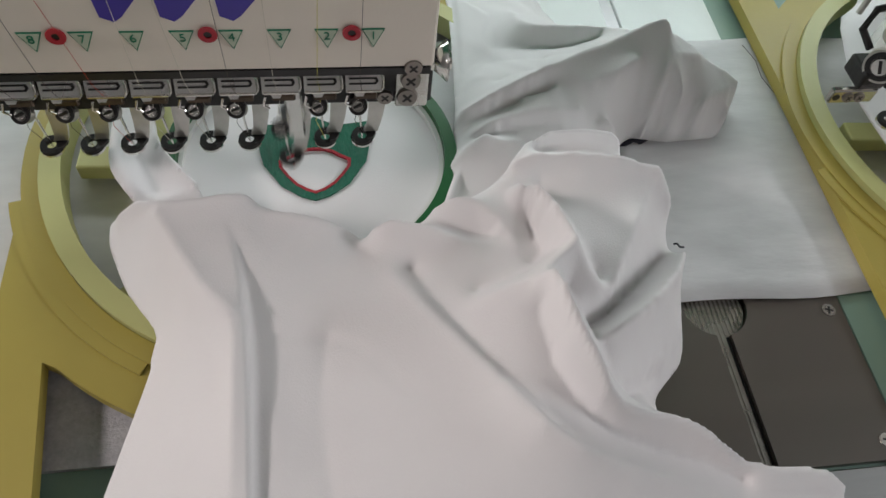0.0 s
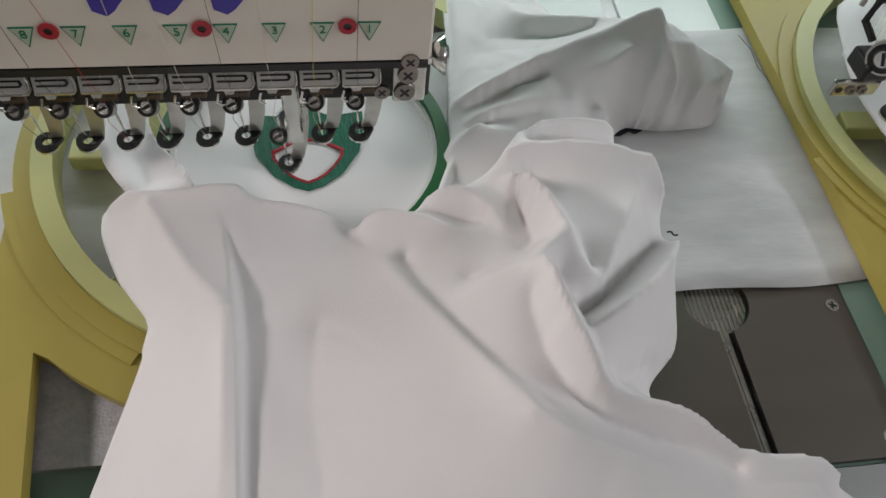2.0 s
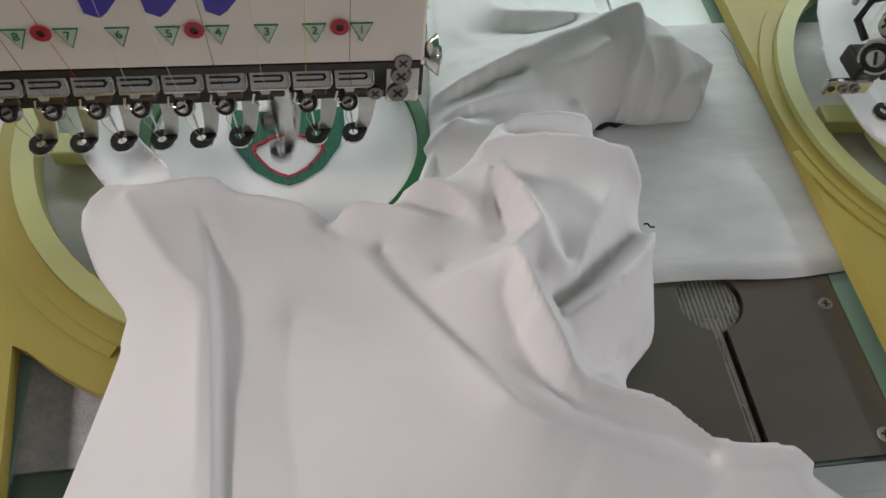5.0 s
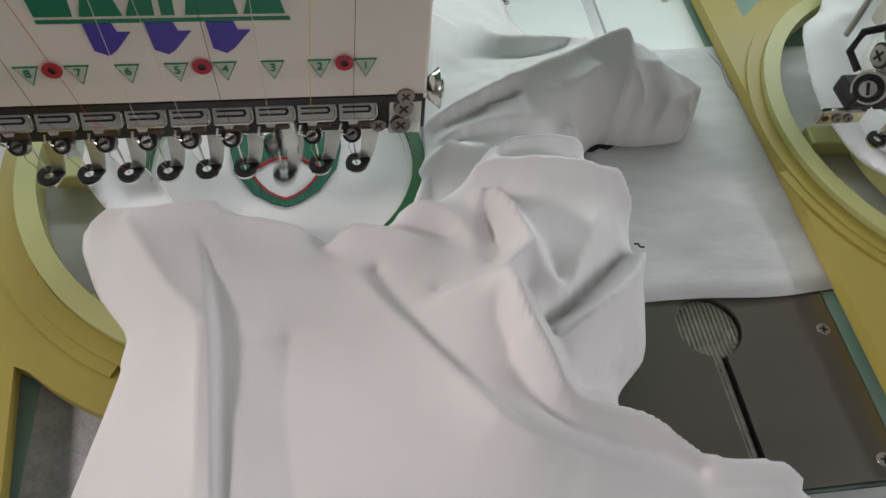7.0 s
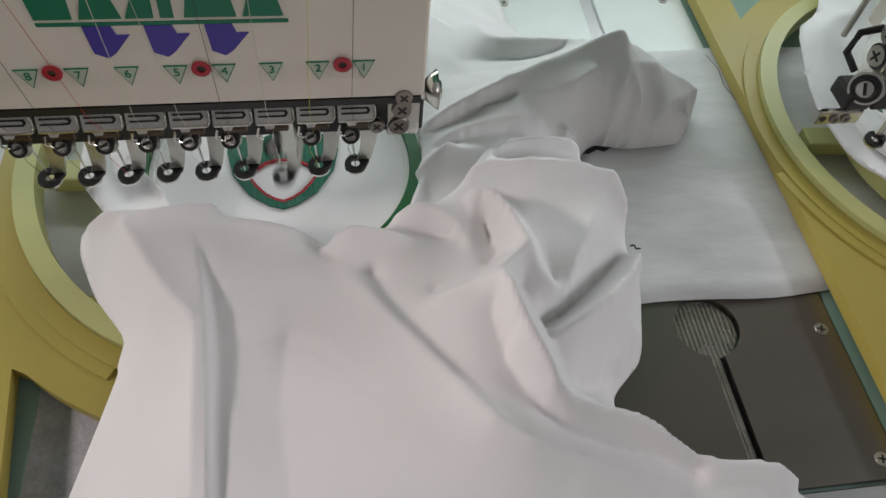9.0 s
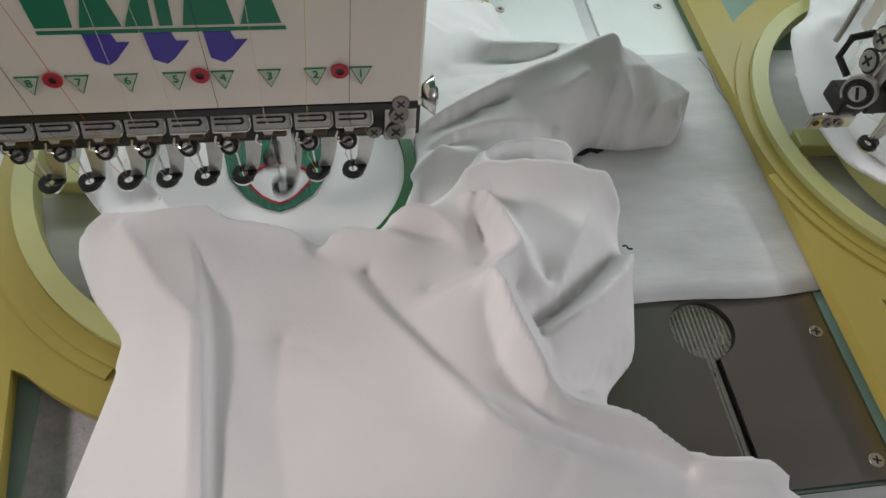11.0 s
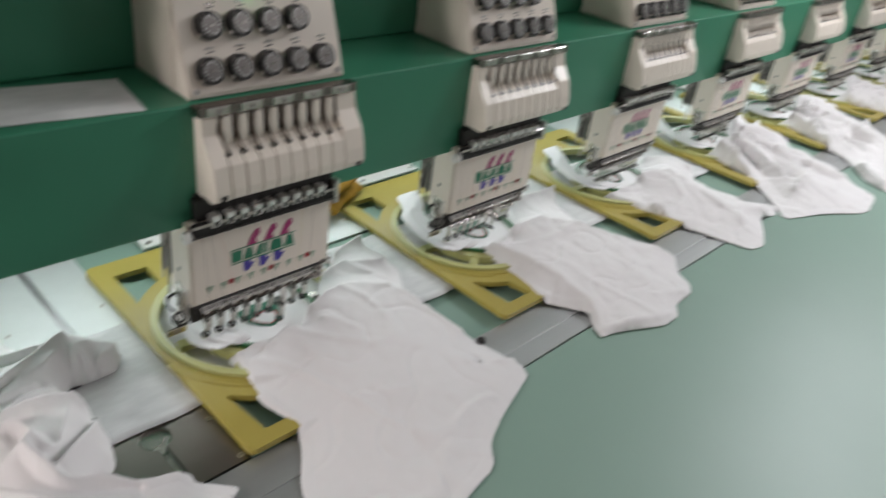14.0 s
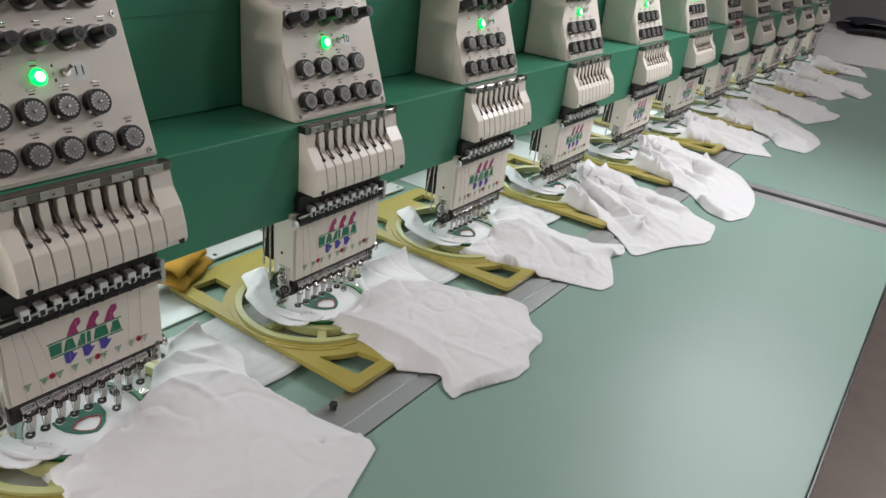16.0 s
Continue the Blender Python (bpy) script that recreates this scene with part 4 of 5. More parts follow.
def other_shirt(i, label):
    rng = random.Random(100 + i)
    k = i - 1 if i <= 5 else (2, 4, 3, 1, 4, 2)[i - 6]
    out = OUTLINES[k] + NECK
    if i > 5:
        out = [(x + (rng.uniform(-0.014, 0.014) if y < -0.08 else 0), y + (rng.uniform(-0.016, 0.016) if y < -0.08 else 0)) for x, y in out]
    t = empty("t_shirt")
    tagged(t, label, "shirt", "shirts in the hoops")
    hooped_cloth(t)
    folds = list(LONG_FOLDS.get(i, ()))
    # folds fan out from the hoop towards the hem and the sleeve
    loose = i not in LONG_FOLDS
    hem = [p for p in out if p[1] < -0.1] if loose else []
    side = [p for p in out if p[1] >= -0.1 and p[0] > 0.1] if loose else []
    if i > 1:
        hem = [q for p, n in zip(hem, hem[1:] + hem[-1:]) for q in (p, ((p[0] + n[0]) / 2, (p[1] + n[1]) / 2))]
    up = 1.0 if i < 3 else 1.3
    for n, q in enumerate(hem):
        u0 = n / max(1, len(hem) - 1)
        a = (-0.045 + 0.135 * u0 + rng.uniform(-0.012, 0.012), -0.034 + rng.uniform(-0.012, 0.006))
        crest = n % 2 == 0
        e = 0.93 if crest else 0.88
        e *= rng.uniform(0.55, 1.0) if n % 3 else 1.0
        end = (a[0] + (q[0] - a[0]) * e, a[1] + (q[1] - a[1]) * e)
        mid = ((a[0] + end[0]) / 2 + rng.uniform(-0.018, 0.018), (a[1] + end[1]) / 2 + rng.uniform(-0.012, 0.012))
        h0 = rng.uniform(0.032, 0.042) * up if crest else rng.uniform(0.021, 0.024) + (0.006 if i == 1 else 0)
        h1 = rng.uniform(0.023, 0.034) * up if crest else rng.uniform(0.012, 0.016) + (0.006 if i == 1 else 0)
        h2 = rng.uniform(0.009, 0.018) * up if crest else 0.005
        folds.append([(*a, h0), (*mid, h1), (*end, h2)])
    for n, q in enumerate(side):
        for m in range(4):
            a = (0.088 + rng.uniform(-0.006, 0.01), -0.028 + 0.015 * m + rng.uniform(-0.005, 0.005))
            e = rng.uniform(0.75, 0.95)
            end = (a[0] + (q[0] - a[0]) * e, a[1] + (q[1] - a[1]) * e + rng.uniform(-0.025, 0.02))
            h = (rng.uniform(0.032, 0.042) if m % 2 == 0 else rng.uniform(0.022, 0.026)) * up
            folds.append([(*a, h), ((a[0] + end[0]) / 2, (a[1] + end[1]) / 2 + rng.uniform(-0.008, 0.012), h * 0.92), (*end, h * rng.uniform(0.45, 0.7))])
    # a few short cross creases
    for n in range(3 if loose else 0):
        c = (rng.uniform(-0.03, 0.17), rng.uniform(-0.21, -0.06))
        d = (rng.uniform(-0.045, 0.045), rng.uniform(-0.02, 0.02))
        h = rng.uniform(0.02, 0.03) * up
        folds.append([(c[0] - d[0], c[1] - d[1], h * 0.7), (c[0], c[1] + 0.004, h), (c[0] + d[0], c[1] + d[1], h * 0.75)])
    V, f = sheet(out, folds, 0.0022 if i < 3 else (0.003 if i < 6 else 0.0044), 0.0022, 10 + i, 0.0011, corner=0.12, rounds=1, blur=1, relief=0.7 if i in LONG_FOLDS else 0.5, crumple=0.0022 if i in LONG_FOLDS else 0.0028)
    cloth_part("body", V, f, t)
    # collar edge along the hoop's back and the gathered left edge
    V, f = sheet([(-0.048, -0.016), (-0.066, 0.004), (-0.069, 0.043), (-0.054, 0.097), (-0.036, 0.110), (-0.016, 0.150), (0.031, 0.148), (0.0, 0.105), (-0.022, 0.078), (-0.040, 0.045), (-0.036, 0.012), (-0.02, -0.01)],
                 [[(-0.048, 0.0, 0.023), (-0.060, 0.035, 0.028), (-0.048, 0.088, 0.030), (-0.028, 0.100, 0.032), (0.0, 0.118, 0.033)], [(-0.03, 0.09, 0.026), (-0.015, 0.125, 0.031), (0.015, 0.14, 0.032)], [(-0.048, 0.03, 0.023), (-0.035, 0.07, 0.024)]],
                 0.003, 0.014, 30 + i, 0.0006, corner=0.15, rounds=1)
    cloth_part("side", V, f, t)
    left_strip(t)
    return t


SHIRT_LABELS = ("white cotton t-shirt spread over the rail, wide hem", "white cotton t-shirt with a small dark speck and folded corner",
                "white cotton t-shirt pulled askew with a folded tip", "white cotton t-shirt draped broad and flat over the table", "white cotton t-shirt swept to one side with rounded folds")
frame_master = hoop_frame()
paper_master = backing_sheet()
for i in range(HEADS):
    m = pose(PITCH * i, 0, 0)
    fr = frame_master if i == 0 else copy_thing(frame_master, m)
    pa = paper_master if i == 0 else copy_thing(paper_master, m)
    sh = first_shirt() if i == 0 else other_shirt(i, SHIRT_LABELS[i - 1] if i < 6 else "white cotton t-shirt lying in loose folds on the table")
    CARRIED += [(fr, PITCH * i), (pa, PITCH * i), (sh, PITCH * i)]


def scrap():
    """A flat dark patch with a ragged edge beside the sleeve."""
    bm = filled([[(-0.012, 0.004), (0.004, 0.002), (0.020, -0.002), (0.016, -0.0045), (0.009, -0.005), (0.004, -0.0075), (0.001, -0.006), (-0.004, -0.0085), (-0.012, -0.008)]], 0.0, 0.0006)
    ob = obj("interlining_scrap", bm, DARK_CLOTH)
    return tagged(ob, "dark grey patch with a ragged edge on the backing sheet", "cloth")


def lint(name, pts, r, material, label):
    return tagged(obj(name, tube(pts, r, 5), material, smooth=True), label, "thread")


LOOSE = [(scrap(), 0.1807, 0.0405, 0.0035),
         (lint("thread_tuft", [(0, 0, 0), (0.001, -0.0006, 0.0012), (0.0016, -0.0022, 0.0010), (0.0028, -0.0030, 0.0020)], 0.0004, DARK_CLOTH, "tiny black thread tuft stuck to the shirt"), 0.1690, -0.0430, 0.0315),
         (lint("thread_end", [(0, 0, 0), (0.003, -0.012, 0.0003), (0.002, -0.025, 0.0), (0.006, -0.043, 0.0004)], 0.00016, YARN_DARK, "thin loose dark thread on the backing sheet"), 0.2630, 0.1022, 0.0032),
         (lint("lint_speck", [(-0.0009, 0, 0), (0.0009, 0.0003, 0)], 0.0007, DARK_CLOTH, "dark lint speck on the shirt hem"), 0.1875, -0.1844, 0.0105)]
for ob, lx, ly, lz in LOOSE:
    ob.location = (lx, ly, lz)
left_paper = copy_thing(paper_master, pose(-PITCH, 0, 0))
left_frame = copy_thing(frame_master, pose(-PITCH, 0, 0))
CARRIED += [(left_paper, -PITCH), (left_frame, -PITCH)]


# ---- loose things ----
def bundle(name, label, x, y, z, L, W, H, material, seed, turn=0.0):
    """A loosely folded piece of cloth: two soft folds lying on one another."""
    t = empty(name, pose(x, y, z, 0, 0, turn))
    tagged(t, label, "cloth")
    rng = random.Random(seed)
    for k in range(2):
        bm = bmesh.new()
        n, m = 14, 10
        vs = [[None] * (m + 1) for _ in range(n + 1)]
        for i in range(n + 1):
            for j in range(m + 1):
                u, v = i / n - 0.5, j / m
                a = math.pi * v
                wx = W * (0.5 - 0.12 * k) * (1 + 0.25 * noise.noise(Vector((u * 4, seed, k))))
                vs[i][j] = bm.verts.new((u * L * (1 - 0.15 * k), -wx * math.cos(a), H * (0.15 + 0.55 * k + 0.35 * math.sin(a)) + 0.15 * H * noise.noise(Vector((u * 6, v * 3, seed + k)))))
        for i in range(n):
            for j in range(m):
                bm.faces.new((vs[i][j], vs[i + 1][j], vs[i + 1][j + 1], vs[i][j + 1]))
        p = part("fold", bm, material, t, smooth=True)
        so = p.modifiers.new("thick", "SOLIDIFY")
        so.thickness = 0.002
    return t


bundle("felt_cloth", "folded mustard felt cloth on the bed behind the frame", 0.625, 0.205, 0.011, 0.10, 0.05, 0.035, MUSTARD_CLOTH, 3, 25)
bundle("pink_cloth", "bright pink cloth scrap lying on the beam", 2.62, 0.05, 0.289, 0.16, 0.08, 0.02, PINK, 5, 10)
bundle("blue_cloth", "small blue cloth scrap lying on the beam", 2.98, 0.05, 0.289, 0.10, 0.06, 0.02, BLUE_CLOTH, 7, 10)
bundle("pink_cloth", "bright pink cloth scrap lying on the beam", 3.36, 0.05, 0.289, 0.14, 0.08, 0.03, PINK, 9, 10)
pl = tagged(obj("paper_sheet", box(-0.10, 0.06, -0.02, 0.06, 0, 0.0006), PAPER), "loose white paper sheet lying on the beam ledge", "paper")
pl.location, pl.rotation_euler = (0.20, 0.03, 0.2885), (0, 0, radians(-8))
for i in range(HEADS):
    ca = empty("cover_card", pose(PITCH * i + 0.06, 0.27, 0))
    tagged(ca, "white enamelled cover card with two screws on the bed", "metal plate", "white cover cards")
    part("card", box(-0.075, 0.05, -0.035, 0.06, 0.0, 0.004, 0.001), WHITE_PLASTIC, ca)
    for px in (-0.065, 0.04):
        screw((px, -0.026, 0.0038), 0.0036, ca)


def side_table(x, y, label):
    t = empty("side_table", pose(x, y, -0.78))
    tagged(t, label, "table")
    part("tabletop", box(-0.7, 0.7, -0.9, 0.9, 0.66, 0.69, 0.004), WHITE_PLASTIC, t)
    for sx in (-0.62, 0.62):
        for sy in (-0.8, 0.8):
            part("leg", box(sx - 0.025, sx + 0.025, sy - 0.025, sy + 0.025, 0, 0.6598, 0.003), STEEL_WORN, t)
    return t


side_table(5.45, 0.1, "plain white work table beyond the machine")


def carton(x, y, z, sx, sy, sz, label, turn):
    t = empty("carton", pose(x, y, z, 0, 0, turn))
    tagged(t, label, "box")
    part("carton_body", box(-sx / 2, sx / 2, -sy / 2, sy / 2, 0, sz, 0.004), WHITE_PLASTIC, t)
    part("lid_flap", box(-sx / 2 - 0.004, sx / 2 + 0.004, -sy / 2 - 0.004, -0.004, sz, sz + 0.004, 0.001), WHITE_PLASTIC, t)
    part("lid_flap", box(-sx / 2 - 0.004, sx / 2 + 0.004, 0.004, sy / 2 + 0.004, sz, sz + 0.004, 0.001), WHITE_PLASTIC, t)
    part("tape", box(-sx / 2 - 0.002, sx / 2 + 0.002, -0.02, 0.02, sz + 0.0042, sz + 0.005), PALE_GREEN, t)
    return t


carton(5.3, -0.1, -0.089, 0.5, 0.55, 0.16, "white cardboard carton on the work table", 8)
carton(5.35, 0.62, -0.089, 0.45, 0.4, 0.24, "tall white cardboard carton on the work table", -5)
bundle("dark_cloth", "heap of dark folded cloth on a white carton", 5.25, -0.1, 0.078, 0.42, 0.32, 0.07, DARK_CLOTH, 12, 20)
bundle("blue_bundle", "blue folded cloth on the work table", 5.0, 0.35, -0.089, 0.3, 0.2, 0.08, BLUE_CLOTH, 13, 60)

# ---- embroidery heads ----
NEEDLE_X = [0.0605 - 0.01513 * k for k in range(9)]
ACTIVE = 2
FACE_Y = -0.0088


def presser(parent, k):
    """Presser foot: a bent shank with a round eye, its needle and clamp."""
    x = NEEDLE_X[k]
    f = empty("presser_foot")
    f.parent = parent
    f.location = (x, 0, 0.001)
    bm = bmesh.new()
    # bent, tapered shank
    prof = [(0.0068, 0.066, 0.0034), (0.0066, 0.056, 0.0034), (0.0056, 0.046, 0.003), (0.0046, 0.0395, 0.0026), (0.0036, 0.0368, 0.0028)]
    rows = []
    for px, pz, hw in prof:
        py = 0.003 - (0.066 - pz) * 0.05
        rows.append([bm.verts.new((px - hw + dx * hw * 2, py + dy, pz)) for dx, dy in ((0, 0), (1, 0), (1, 0.0022), (0, 0.0022))])
    for a, b in zip(rows, rows[1:]):
        for q in range(4):
            bm.faces.new((a[q], a[(q + 1) % 4], b[(q + 1) % 4], b[q]))
    bm.faces.new(rows[0])
    bm.faces.new(rows[-1])
    part("shank", bm, STEEL_WORN, f, "worn steel shank")
    part("toe", prism([(0.0020, -0.0036), (0.0044, -0.0022), (0.0058, 0.0010), (0.0056, 0.0032), (0.0028, 0.0032)], pose(0, 0.0005, 0.0350, -7, 0, 0), 0.0014), DARK, f)
    part("eye", ring((0, 0.0005, 0.0348), (0, -0.12, 1), 0.0019, 0.0043, 0.0014, 28), DARK, f, "dark round eye")
    part("eye_rim", ring((0, 0.0004, 0.0338), (0, -0.12, 1), 0.0036, 0.0046, 0.0012, 28), CHROME, f)
    part("needle", cyl((0, 0.0008, 0.034), (-0.06, 0.02, 1), 0.0003, 0.0007, 0.029, 10), CHROME, f)
    cl = part("clamp", cyl((-0.0012, -0.0030, 0.0570), (-0.15, -0.75, 0.62), 0.0036, 0.0036, 0.0035, 20), STEEL_WORN, f, "worn needle clamp screw")
    part("clamp_rim", ring((-0.0017, -0.0056, 0.0592), (-0.15, -0.75, 0.62), 0.0024, 0.0036, 0.0005, 20), DARK, cl)
    part("clamp_head", cyl((-0.0017, -0.0056, 0.0592), (-0.15, -0.75, 0.62), 0.0023, 0.0020, 0.0008, 16), STEEL_WORN, cl)
    cs = box(-0.0017, 0.0017, -0.0005, 0.0005, -0.0004, 0.0004)
    cs.transform(Matrix.Translation((-0.0019, -0.0062, 0.0597)) @ Matrix.Rotation(radians(-28), 4, "Y"))
    part("clamp_slot", cs, BLACK, cl)
    return f


def leaf(x, z, up):
    s = 1 if up else -1
    if up:
        return [(x - 0.009, z), (x - 0.004, z + 0.011), (x + 0.0005, z + 0.0165), (x + 0.0052, z + 0.0165), (x + 0.0062, z + 0.011), (x + 0.001, z + 0.0055), (x + 0.0028, z)]
    return [(x - 0.0052, z), (x + 0.0032, z), (x + 0.0042, z - 0.0035), (x + 0.0080, z - 0.0035), (x + 0.0022, z - 0.0105), (x - 0.0005, z - 0.0125), (x - 0.0045, z - 0.0105)]


def embroidery_head():
    t = empty("embroidery_head")
    # lower face plate with its side
    part("face_plate", box(-0.079, 0.0862, FACE_Y, 0.028, 0.0828, 0.176, 0.0012), BEIGE, t)
    fp = part("face_panel", box(-0.076, 0.0854, FACE_Y - 0.0012, FACE_Y - 0.0002, 0.0838, 0.168, 0.0004, 1), BEIGE, t)
    part("shadow_gap", box(-0.076, 0.0850, FACE_Y - 0.0005, 0.012, 0.0795, 0.0826), BLACK, t)
    y = FACE_Y - 0.0012
    F = front(0, y, -0.001)
    h = 0.0004

    def print_(name, pts, material, label="", hh=h):
        up = 0.0022 if name.startswith("emblem") else 0.0
        return part(name, prism([(px, pz + up) for px, pz in pts], F, hh), material, fp, label)
    for k in range(3):
        x = -0.0080 + 0.0192 * k
        print_("emblem_leaf", leaf(x, 0.1340, True), MAGENTA, "magenta printed leaf")
        print_("emblem_drop", leaf(-0.0165 + 0.0182 * k, 0.1163, False), BLUE, "blue printed drop")
    print_("emblem_bar", [(-0.0365, 0.1325), (0.0398, 0.1325), (0.0400, 0.1337), (-0.0368, 0.1337)], LOGO_GREEN, "green printed bar")
    print_("emblem_bar", [(-0.0345, 0.1165), (0.0408, 0.1165), (0.0406, 0.1177), (-0.0347, 0.1177)], LOGO_GREEN)
    for a, b, ta, tb in ((-0.0345, -0.0236, -0.0352, -0.0228), (-0.0216, -0.0092, -0.0178, -0.0118), (-0.0082, 0.0002, -0.0030, 0.0010), (0.0022, 0.0062, 0.0028, 0.0068),
                         (0.0092, 0.0250, 0.0120, 0.0232), (0.0268, 0.0394, 0.0306, 0.0366)):
        print_("emblem_block", [(a, 0.1190), (b, 0.1190), (tb, 0.1312), (ta, 0.1312)], LOGO_GREEN)
    for k in range(9):
        x = 0.0642 - 0.01545 * k
        print_("mark_edge", [(x - 0.0039, 0.1022), (x, 0.0942), (x + 0.0039, 0.1022)], LOGO_GREEN)
        print_("mark", [(x - 0.0033, 0.1018), (x, 0.0950), (x + 0.0033, 0.1018)], PALE_GREEN, hh=0.0006)
        letters("number", str(k + 1), 0.0046, F @ pose(x, 0.0996, 0.0008), LOGO_GREEN, fp)
    for x in (-0.036, 0.0105, 0.0570):
        r = part("hole_rim", ring((x, y - 0.0006, 0.1000), (0, -1, 0), 0.0014, 0.0031, 0.0006, 24), RED, fp, "red ringed hole")
        part("hole", cyl((x, y - 0.0001, 0.1000), (0, -1, 0), 0.0016, 0.0016, 0.0006, 16), BLACK, r)
    # threads running down the face
    for k, (c, dx) in enumerate(((YARN_DARK, 0.002), (YARN_YELLOW, 0.004), (YARN_WHITE, -0.002), (YARN_DARK, -0.004), (YARN_WHITE, -0.010), (YARN_WHITE, -0.004), (YARN_RED, -0.02), (YARN_DARK, -0.014), (YARN_DARK, -0.006))):
        x = NEEDLE_X[k]
        part("thread", tube([(x + dx, -0.011, 0.17), (x + dx * 0.5, y - 0.0012, 0.13), (x - 0.001, y - 0.0010, 0.079), (x, -0.006, 0.066), (x - 0.003, -0.003, 0.05), (x, 0.0, 0.0362)], 0.00010, 5), c, t)
    # needle clip rail
    part("clip_rail", box(-0.076, 0.0875, -0.001, 0.014, 0.057, 0.0794, 0.0008), DARK, t, "dark steel needle rail")
    part("front_rail", box(-0.074, 0.083, -0.0035, -0.0012, 0.0700, 0.0765, 0.0005, 1), DARK, t)
    for k in range(9):
        x = NEEDLE_X[k] + 0.001
        pts = [(-0.0071, 0.0), (-0.0071, 0.0098), (-0.0025, 0.0098), (-0.0015, 0.0090), (0.0010, 0.0090), (0.0020, 0.0098), (0.0044, 0.0098), (0.0060, 0.0084), (0.0069, 0.0052), (0.0071, 0.0016), (0.0060, 0.0), (0.0, 0.0), (-0.0008, -0.0016), (-0.0035, -0.0016), (-0.0042, 0.0)]
        cl = part("needle_clip", prism(pts, front(x, -0.0066, 0.0690, 26), 0.0014), CLIP_METAL, t, "chrome needle clip")
        part("clip_slot", prism([(-0.0058, 0.0030), (0.0040, 0.0030), (0.0050, 0.0042), (0.0044, 0.0056), (-0.0058, 0.0056), (-0.0058, 0.0050), (0.0036, 0.0050), (0.0040, 0.0042), (0.0034, 0.0036), (-0.0058, 0.0036)], front(x, -0.0066, 0.0690, 26) @ pose(0, 0, 0.0012), 0.0006), DARK, cl)
        C = front(x, -0.0066, 0.0690, 26)
        rim = [C @ Vector((px, pz, 0.0016)) for px, pz in ((-0.0068, 0.0094), (-0.0025, 0.0096), (0.0044, 0.0094), (0.0058, 0.0082), (0.0066, 0.0052), (0.0067, 0.0018), (0.0056, 0.0004), (-0.0066, 0.0004))]
        part("clip_rim", tube(rim, 0.00055, 6), CHROME, cl)
        part("clip_foot", box(x - 0.0040, x + 0.0046, -0.0078, -0.0046, 0.0655, 0.0686, 0.0006, 1), BRONZE, cl)
        part("guide_hook", tube([(x - 0.0065, -0.006, 0.0665), (x - 0.0075, -0.0065, 0.0625), (x - 0.0055, -0.0062, 0.0605)], 0.0005), CHROME, t)
    # right end: thumb screw and bolts
    ts = part("thumb_screw", cyl((0.0865, -0.001, 0.078), (1, 0, 0), 0.003, 0.0078, 0.0055, 24), CHROME, t, "knurled chrome thumb screw", True)
    part("thumb_stem", cyl((0.0855, -0.001, 0.078), (1, 0, 0), 0.0035, 0.0035, 0.008, 18), CHROME, ts)
    for bx, bz, r in ((0.0785, 0.0835, 0.0034), (0.0785, 0.0725, 0.0040), (0.0775, 0.0640, 0.0042), (0.0690, 0.0642, 0.0032)):
        screw((bx, FACE_Y - 0.0012 if bz > 0.08 else -0.005, bz), r, t, (0, -1, 0.1), STEEL_DARK)
    part("end_block", box(0.073, 0.0855, -0.0048, 0.012, 0.058, 0.0785, 0.001), STEEL_WORN, t)
    # left end bracket with bolts and a slotted tail
    part("side_flange", box(-0.0806, -0.0792, -0.003, 0.019, 0.066, 0.100, 0.0006, 1), CLIP_METAL, t, "satin steel side flange")
    br = part("side_bracket", box(-0.0838, -0.0804, 0.0005, 0.0125, 0.069, 0.0985, 0.0016, 3), CHROME, t, "chrome side bracket with two bolts")
    for by, bz, r in ((0.0065, 0.0925, 0.0047), (0.0060, 0.0815, 0.0047)):
        part("bolt_washer", ring((-0.0838, by, bz), (-1, 0, 0), r * 0.9, r * 1.15, 0.0004, 24), DARK, br)
        screw((-0.0839, by, bz), r, br, (-1, -0.1, 0.15), STEEL_WORN)
    lever = part("latch_lever", tube([(-0.084, 0.012, 0.091), (-0.093, 0.012, 0.089), (-0.0945, 0.011, 0.080), (-0.090, 0.006, 0.074)], 0.0016, 8), DARK, t, "black latch lever")
    ax = Vector((-0.75, -0.6, 0.28)).normalized()
    c = Vector((-0.0855, -0.001, 0.0715))
    boss = part("latch_boss", cyl(c, ax, 0.0072, 0.0070, 0.004, 28), STEEL_WORN, t, "large slotted steel boss")
    part("boss_groove", ring(c + ax * 0.004, ax, 0.0040, 0.0060, 0.0004, 28), BLACK, boss)
    part("boss_head", cyl(c + ax * 0.0038, ax, 0.0040, 0.0034, 0.0014, 22), CHROME, boss)
    bm = box(-0.0026, 0.0026, -0.0006, 0.0006, 0, 0.0006)
    bm.transform(Matrix.Translation(c + ax * 0.0050) @ Vector((0, 0, 1)).rotation_difference(ax).to_matrix().to_4x4() @ Matrix.Rotation(1.2, 4, "Z"))
    part("boss_slot", bm, BLACK, boss)
    part("latch_block", box(-0.0925, -0.0805, -0.004, 0.010, 0.0600, 0.0685, 0.0012), DARK, t, "dark latch block")
    tl = part("tail", box(-0.1045, -0.084, -0.0065, -0.0035, 0.0552, 0.0625, 0.0008), CHROME, t, "slotted chrome tail plate")
    part("tail_hole", cyl((-0.1018, -0.0064, 0.0588), (0, -1, 0), 0.0015, 0.0015, 0.0004, 14), BLACK, tl)
    for hx in (-0.0965, -0.0915):
        screw((hx, -0.0063, 0.0588), 0.0024, tl, (0, -1, 0.1), STEEL_DARK)
